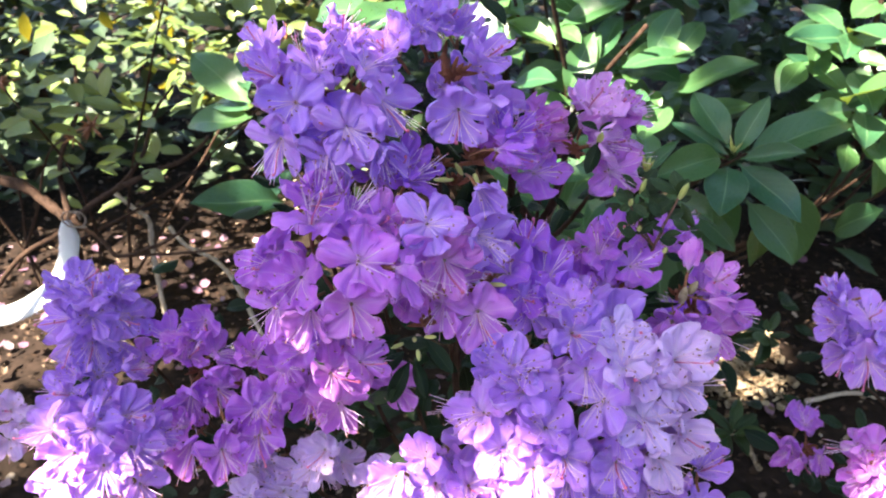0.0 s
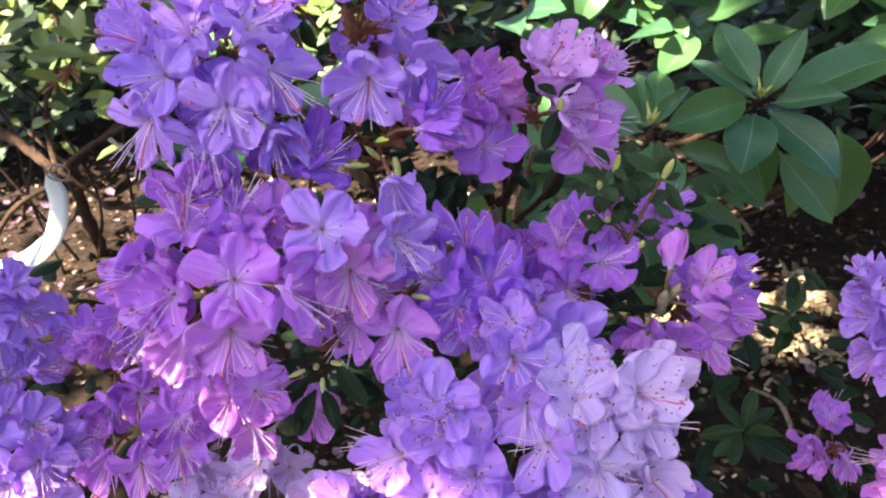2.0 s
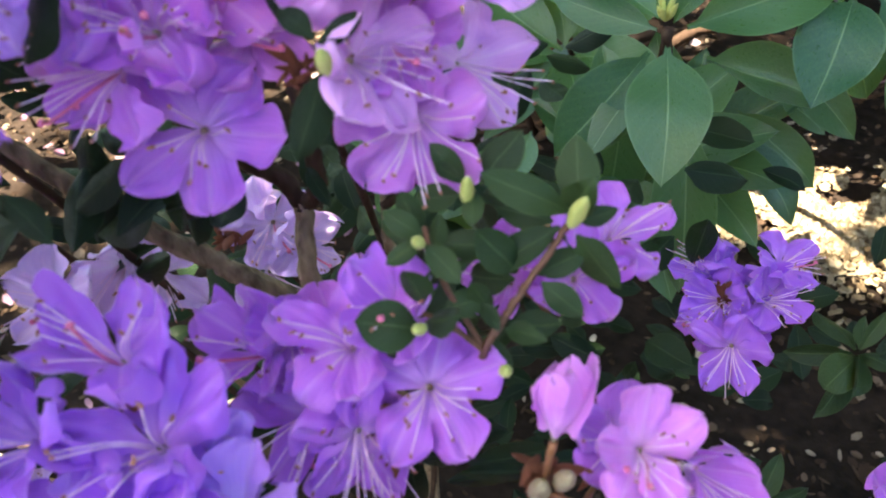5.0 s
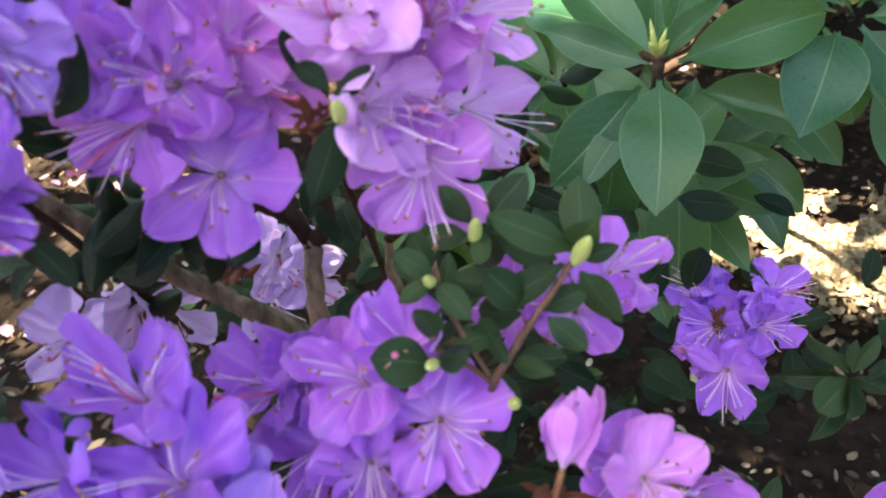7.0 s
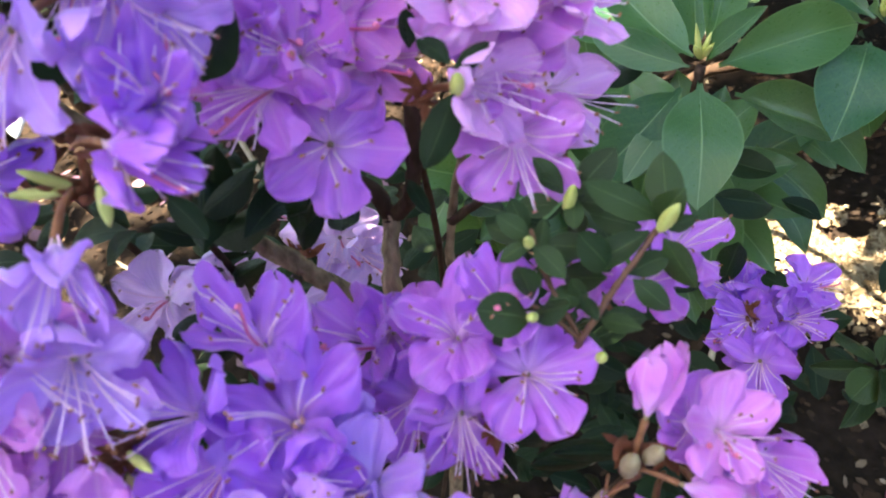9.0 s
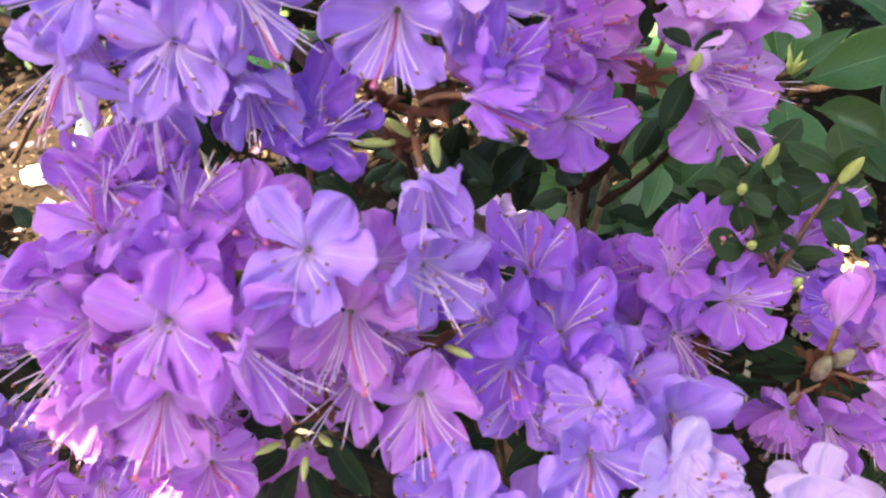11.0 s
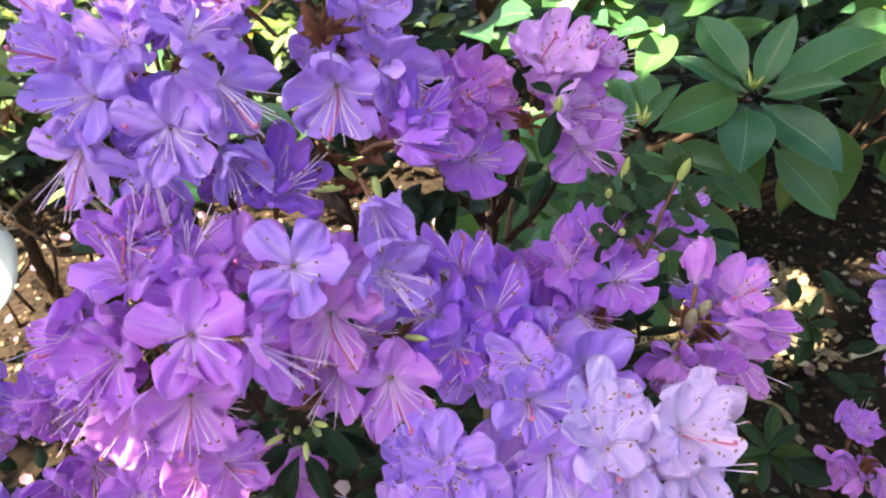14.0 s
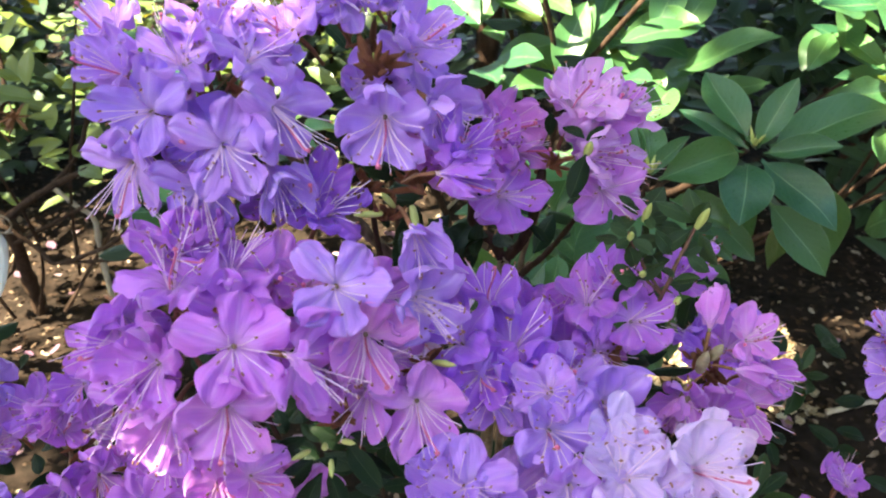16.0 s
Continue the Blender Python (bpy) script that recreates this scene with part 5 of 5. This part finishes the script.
for k in range(290):
    c = TIPS[rnd_b.randrange(len(TIPS))]
    at = c + Vector((rnd_b.gauss(0, 0.05), rnd_b.gauss(0, 0.05), rnd_b.gauss(0, 0.035)))
    way = Vector((rnd_b.uniform(-1, 1), rnd_b.uniform(-1, 0.5), rnd_b.uniform(-0.3, 0.5))).normalized()
    if at.y < 1.04 and at.x < -0.3 and at.z < 0.48:
        continue
    part("leaf", BACK[k % 3], back_shrub, BACK_HOME @ leaf_pose(at, at + way * rnd_b.uniform(0.028, 0.052), rnd_b.uniform(0.45, 0.62), (-0.1, -0.4, 0.9)))
for k in range(16):
    c = TIPS[rnd_b.randrange(len(TIPS))]
    verts, faces = [], []
    for j in range(12):
        d = Vector([rnd_b.uniform(-1, 1) for _ in range(3)]).normalized()
        add_drop(verts, faces, (0, 0, 0), d * rnd_b.uniform(0.010, 0.026), 0.0016, 3, 5)
    part("spent_flower", mesh_of("spent_flower", verts, faces, STALK), back_shrub, BACK_HOME @ Matrix.Translation(c), "withered rust-orange flower remains")


spots = [(rnd_b.uniform(-1.3, 0.05), rnd_b.uniform(1.14, 1.8), rnd_b.uniform(0.30, 0.72)) for _ in range(75)]
leaf_cloud("foliage", spots, 12, 0.06, 0.046, BACK_LEAF, 55, back_shrub, BACK_HOME)
# the dark gnarled joint above the tag and the crooked twigs that leave it
for k, (points, thick, end) in enumerate([
        ([(-0.655, 1.05, 0.341), (-0.60, 1.03, 0.334), (-0.57, 1.02, 0.316), (-0.532, 1.0, 0.296)], 0.0085, 0.0065),
        ([(-0.532, 1.0, 0.294), (-0.499, 1.02, 0.317), (-0.45, 1.04, 0.34), (-0.379, 1.07, 0.363), (-0.345, 1.08, 0.392)], 0.0050, 0.0026),
        ([(-0.527, 1.0, 0.298), (-0.49, 1.0, 0.261), (-0.47, 0.99, 0.246), (-0.42, 0.98, 0.264), (-0.386, 0.98, 0.28), (-0.356, 1.0, 0.303)], 0.0032, 0.0020),
        ([(-0.47, 0.99, 0.246), (-0.367, 0.98, 0.257), (-0.277, 0.97, 0.274)], 0.0022, 0.0018),
        ([(-0.532, 1.0, 0.296), (-0.558, 1.06, 0.358), (-0.534, 1.1, 0.426), (-0.535, 1.12, 0.485)], 0.0045, 0.0025),
        ([(-0.524, 1.01, 0.297), (-0.458, 1.08, 0.345), (-0.424, 1.1, 0.422), (-0.399, 1.12, 0.455)], 0.0036, 0.0020),
        ([(-0.70, 1.02, 0.15), (-0.614, 1.0, 0.24), (-0.557, 1.0, 0.273), (-0.532, 1.0, 0.296)], 0.0040, 0.0034)]):
    stem(points, thick, end, BARK, back_shrub, BACK_HOME, 300 + k, "twig")


# ---- the white plant tag on its wire ----
tag = tagged(new("plant_tag"), "white curved plastic plant tag strip wired to a twig", "plant tag")
tag.location = (-0.535, 0.99, 0.29)
TAG_HOME = Matrix.Translation(tag.location).inverted()
line = bent([(-0.514, 0.957, 0.318), (-0.527, 0.977, 0.278), (-0.551, 0.998, 0.229), (-0.583, 1.012, 0.185), (-0.633, 1.035, 0.142), (-0.690, 1.055, 0.108), (-0.730, 1.055, 0.098)], 6)
verts = []
for k, p in enumerate(line):
    s = k / (len(line) - 1)
    w = 0.0145 * min(1.0, 0.35 + s * 5) * (1 if s < 0.97 else 0.7)
    along = (line[min(k + 1, len(line) - 1)] - line[max(k - 1, 0)]).normalized()
    face = Vector((0.25 - 0.5 * s, -0.8, 0.45)).normalized()
    across = along.cross(face).normalized()
    nrm = across.cross(along).normalized()
    for c in (-1, -0.35, 0.35, 1):
        verts.append(TAG_HOME @ (p + across * w * c + nrm * (0.0006 + 0.0015 * (1 - c * c))))
    for c in (1, 0.35, -0.35, -1):
        verts.append(TAG_HOME @ (p + across * w * c + nrm * (-0.0002 + 0.0015 * (1 - c * c))))
faces = []
for k in range(len(line) - 1):
    faces += [(8 * k + s, 8 * k + (s + 1) % 8, 8 * k + 8 + (s + 1) % 8, 8 * k + 8 + s) for s in range(8)]
faces += [tuple(reversed(range(8))), tuple(8 * (len(line) - 1) + s for s in range(8))]
part("strip", mesh_of("strip", verts, faces, TAG), tag)
verts, faces = [], []
loop = [TAG_HOME @ Vector((-0.508 + 0.014 * math.cos(a) + 0.0012 * a, 0.955, 0.320 + 0.012 * math.sin(a))) for a in [0.5 * j for j in range(24)]]
add_tube(verts, faces, loop, [0.0012] * len(loop), 6)
part("wire", mesh_of("wire", verts, faces, WIRE), tag)


# ---- fallen and pale twigs ----
def loose_twig(points, thick, end, material, label, seed):
    p0 = Vector(points[0])
    ob = new("twig", branch_mesh("twig", [Vector(p) - p0 for p in points], thick, end, material, 7, 0.2, seed))
    ob.location = p0
    tagged(ob, label, "twig")


loose_twig([(-0.534, 1.15, 0.278), (-0.504, 1.14, 0.254), (-0.476, 1.13, 0.234), (-0.480, 1.13, 0.17), (-0.478, 1.13, 0.0)], 0.0030, 0.0044, PALE_WOOD, "bleached broken twig standing in the mulch", 1)
loose_twig([(-0.442, 1.12, 0.229), (-0.411, 1.10, 0.204), (-0.355, 1.10, 0.16), (-0.30, 1.10, 0.0)], 0.0028, 0.0036, PALE_WOOD, "pale forked twig leaning over the mulch", 2)
for k in range(14):
    x, y, a, l = rnd_b.uniform(-0.9, 0.6), rnd_b.uniform(0.8, 1.9), rnd_b.uniform(0, 3.14), rnd_b.uniform(0.08, 0.25)
    q = Vector((x, y, ground_height(x, y) + 0.010))
    d = Vector((math.cos(a), math.sin(a), 0.0)) * l
    loose_twig([q, q + d * 0.5 + Vector((0.01, 0.01, 0.006)), q + d], 0.004, 0.002, GREY_BARK if k % 2 else PALE_WOOD, "dry fallen twig lying on the mulch", 5 + k)


# ---- shrubs further off, and the unseen shrubs and tree added to cast shade ----
rnd_f = random.Random(31)
for k, (x, y, wide, high) in enumerate([(-1.3, 2.2, 0.5, 0.8), (-0.45, 2.5, 0.5, 0.9), (0.45, 2.3, 0.5, 0.9), (1.3, 2.2, 0.5, 0.9), (-0.3, 1.95, 0.35, 0.6), (1.5, 1.5, 0.3, 0.6), (0.85, 1.70, 0.33, 0.55), (-1.0, 1.8, 0.35, 0.6), (-2.2, 3.0, 0.7, 1.2), (-0.9, 3.6, 0.7, 1.3), (0.5, 3.7, 0.7, 1.3), (2.0, 3.3, 0.7, 1.3),
                                         # unseen tall ones beside and behind the camera, added against low sky light
                                         (2.3, 1.6, 0.7, 2.4), (2.5, 0.2, 0.7, 2.4), (-2.4, 1.4, 0.7, 2.4), (0.9, -2.2, 0.8, 2.4), (2.2, -1.2, 0.8, 2.4), (-0.6, -2.3, 0.8, 2.4), (-2.5, 0.1, 0.7, 2.0)]):
    far = tagged(new("surround_shrub"), "evergreen shrub, leaves darkened for shade, some unseen and added to block the sky", "shrub", "shrubs at the back")
    far.location = (x, y, 0)
    home = Matrix.Translation(far.location).inverted()
    stem([(x, y, 0), (x + 0.05, y, high * 0.4), (x - 0.04, y + 0.05, high * 0.8)], 0.02, 0.008, BARK, far, home, 90 + k, "trunk")
    spots = [(x + rnd_f.gauss(0, wide * 0.55), y + rnd_f.gauss(0, wide * 0.4), rnd_f.uniform(0.12, high)) for _ in range(90 if high > 1.9 else 46)]
    leaf_cloud("foliage", spots, 26, 0.10, 0.14 if high > 1.9 else 0.075, SHADED_LEAF, 100 + k, far, home)

# foliage above the view, added to keep sky light off the back
for k, (x, y) in enumerate([(-0.9, 2.3), (0.1, 2.0), (0.9, 1.9), (1.7, 1.9), (0.5, 2.6), (-0.4, 2.7)]):
    tall = tagged(new("shade_shrub"), "unseen tall shrub added to shade the back of the bed", "shrub", "tall shrubs at the back")
    tall.location = (x, y, 0)
    home = Matrix.Translation(tall.location).inverted()
    stem([(x, y, 0), (x + 0.06, y + 0.05, 0.9), (x - 0.05, y - 0.1, 1.9)], 0.03, 0.012, BARK, tall, home, 140 + k, "trunk")
    spots = [(x + rnd_f.gauss(0, 0.40), y + rnd_f.gauss(-0.1, 0.28), rnd_f.uniform(1.65, 2.3)) for _ in range(60)]
    leaf_cloud("foliage", spots, 22, 0.10, 0.14, SHADED_LEAF, 150 + k, tall, home)

# this tree stands out of view, added only to shape the sunlight
tree = tagged(new("tree"), "unseen tree added for shade, gaps cut in its leafy crown to place the sun", "tree")
tree.location = (-2.8, -1.9, 0)
TREE_HOME = Matrix.Translation(tree.location).inverted()
stem([(-2.8, -1.9, 0), (-2.75, -1.85, 1.2), (-2.5, -1.6, 2.4), (-2.1, -1.2, 3.6)], 0.11, 0.05, BARK, tree, TREE_HOME, 200, "trunk")
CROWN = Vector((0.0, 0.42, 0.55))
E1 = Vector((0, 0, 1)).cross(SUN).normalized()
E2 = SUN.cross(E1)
for k in range(6):
    end = CROWN + E1 * (0.15 - 0.06 * k) + E2 * (0.05 + 0.08 * (k % 3)) + SUN * (3.2 + 0.15 * k)
    stem([(-2.5, -1.6, 2.4), (Vector((-2.4, -1.5, 3.4)) + end) * 0.5, end], 0.02, 0.005, BARK, tree, TREE_HOME, 210 + k, "limb")
# unseen leaves added as a sun mask: dense over flowers, open over lit spots
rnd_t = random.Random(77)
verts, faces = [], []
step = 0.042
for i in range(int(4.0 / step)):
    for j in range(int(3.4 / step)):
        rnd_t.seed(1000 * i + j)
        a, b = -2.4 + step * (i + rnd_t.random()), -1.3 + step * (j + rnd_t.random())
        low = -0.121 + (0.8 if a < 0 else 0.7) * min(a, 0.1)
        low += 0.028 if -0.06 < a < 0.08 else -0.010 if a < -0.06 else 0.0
        lit_rim = 0.163 < a < 0.34 and -0.1 < b < 0.13
        close = -0.21 < a < 0.24 and not lit_rim and low < b < 0.335 and not (a < -0.12 and b > 0.27)
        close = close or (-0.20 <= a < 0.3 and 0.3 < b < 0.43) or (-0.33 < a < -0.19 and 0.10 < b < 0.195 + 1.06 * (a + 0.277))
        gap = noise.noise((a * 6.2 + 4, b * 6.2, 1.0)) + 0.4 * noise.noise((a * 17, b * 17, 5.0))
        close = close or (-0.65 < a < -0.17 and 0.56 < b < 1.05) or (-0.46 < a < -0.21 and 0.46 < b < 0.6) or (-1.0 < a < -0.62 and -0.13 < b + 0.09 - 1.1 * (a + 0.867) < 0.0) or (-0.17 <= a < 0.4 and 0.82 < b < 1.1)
        lit_opening = -0.20 < a < 0.25 and 0.44 < b < 0.82
        lit_clearing = -0.46 < a < -0.19 and max(0.21, 0.205 + 1.06 * (a + 0.277)) < b < 0.43
        lit_spot = min(math.hypot(a + 0.42, b - 0.2), math.hypot(a + 0.44, b + 0.04), math.hypot(a + 0.48, b - 0.05), math.hypot(a + 0.174, b + 0.285), math.hypot(a + 0.068, b - 0.006) + 0.014, math.hypot(a + 0.115, b - 0.11), math.hypot(a + 0.05, b - 0.06), math.hypot(a + 0.5, b + 0.005), math.hypot(a + 0.184, b + 0.093) + 0.012) < 0.035
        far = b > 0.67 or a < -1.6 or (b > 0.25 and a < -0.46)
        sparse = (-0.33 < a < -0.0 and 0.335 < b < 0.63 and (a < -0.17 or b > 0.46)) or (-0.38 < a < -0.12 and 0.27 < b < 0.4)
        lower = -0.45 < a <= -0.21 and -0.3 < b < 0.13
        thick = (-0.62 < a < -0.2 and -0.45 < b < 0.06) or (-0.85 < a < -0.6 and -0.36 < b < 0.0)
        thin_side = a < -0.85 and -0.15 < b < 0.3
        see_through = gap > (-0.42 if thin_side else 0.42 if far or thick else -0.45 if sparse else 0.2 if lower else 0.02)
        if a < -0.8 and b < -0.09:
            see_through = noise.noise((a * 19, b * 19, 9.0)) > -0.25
        lit_skirt = -0.35 < a < 0.45 and low - 0.35 < b <= low
        close = close and not lit_spot
        if not close and (lit_skirt or lit_rim or lit_opening or lit_clearing or lit_spot or see_through):
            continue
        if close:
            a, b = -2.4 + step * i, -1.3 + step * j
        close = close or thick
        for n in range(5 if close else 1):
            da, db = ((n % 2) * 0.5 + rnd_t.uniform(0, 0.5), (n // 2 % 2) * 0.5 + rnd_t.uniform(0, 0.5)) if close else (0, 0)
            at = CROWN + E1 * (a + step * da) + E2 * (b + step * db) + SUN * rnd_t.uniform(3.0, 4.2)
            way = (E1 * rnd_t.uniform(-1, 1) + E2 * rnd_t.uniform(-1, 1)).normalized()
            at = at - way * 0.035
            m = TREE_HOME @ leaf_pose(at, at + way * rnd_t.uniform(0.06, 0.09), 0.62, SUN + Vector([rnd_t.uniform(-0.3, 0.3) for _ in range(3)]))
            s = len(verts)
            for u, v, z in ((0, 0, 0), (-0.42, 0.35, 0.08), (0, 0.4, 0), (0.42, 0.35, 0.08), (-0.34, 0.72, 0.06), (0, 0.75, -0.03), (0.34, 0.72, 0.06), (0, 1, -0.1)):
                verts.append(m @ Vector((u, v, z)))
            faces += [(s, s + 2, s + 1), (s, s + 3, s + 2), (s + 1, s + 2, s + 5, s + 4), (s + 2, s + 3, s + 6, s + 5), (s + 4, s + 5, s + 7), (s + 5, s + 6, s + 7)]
# further unseen leaves overhead, added to cut the light from the sky
for i in range(64):
    for j in range(44):
        a, b = -3.2 + 0.10 * (i + rnd_t.random()), 1.9 + 0.10 * (j + rnd_t.random())
        if noise.noise((a * 1.6, b * 1.6, 8.0)) > -0.22:
            continue
        at = CROWN + E1 * a + E2 * b + SUN * rnd_t.uniform(1.8, 3.0)
        way = Vector((rnd_t.uniform(-1, 1), rnd_t.uniform(-1, 1), rnd_t.uniform(-0.3, 0.3))).normalized()
        m = TREE_HOME @ leaf_pose(at, at + way * rnd_t.uniform(0.13, 0.19), 0.62, Vector((rnd_t.uniform(-0.3, 0.3), rnd_t.uniform(-0.3, 0.3), 1)))
        s = len(verts)
        for u, v, z in ((0, 0, 0), (-0.42, 0.35, 0.08), (0, 0.4, 0), (0.42, 0.35, 0.08), (-0.34, 0.72, 0.06), (0, 0.75, -0.03), (0.34, 0.72, 0.06), (0, 1, -0.1)):
            verts.append(m @ Vector((u, v, z)))
        faces += [(s, s + 2, s + 1), (s, s + 3, s + 2), (s + 1, s + 2, s + 5, s + 4), (s + 2, s + 3, s + 6, s + 5), (s + 4, s + 5, s + 7), (s + 5, s + 6, s + 7)]
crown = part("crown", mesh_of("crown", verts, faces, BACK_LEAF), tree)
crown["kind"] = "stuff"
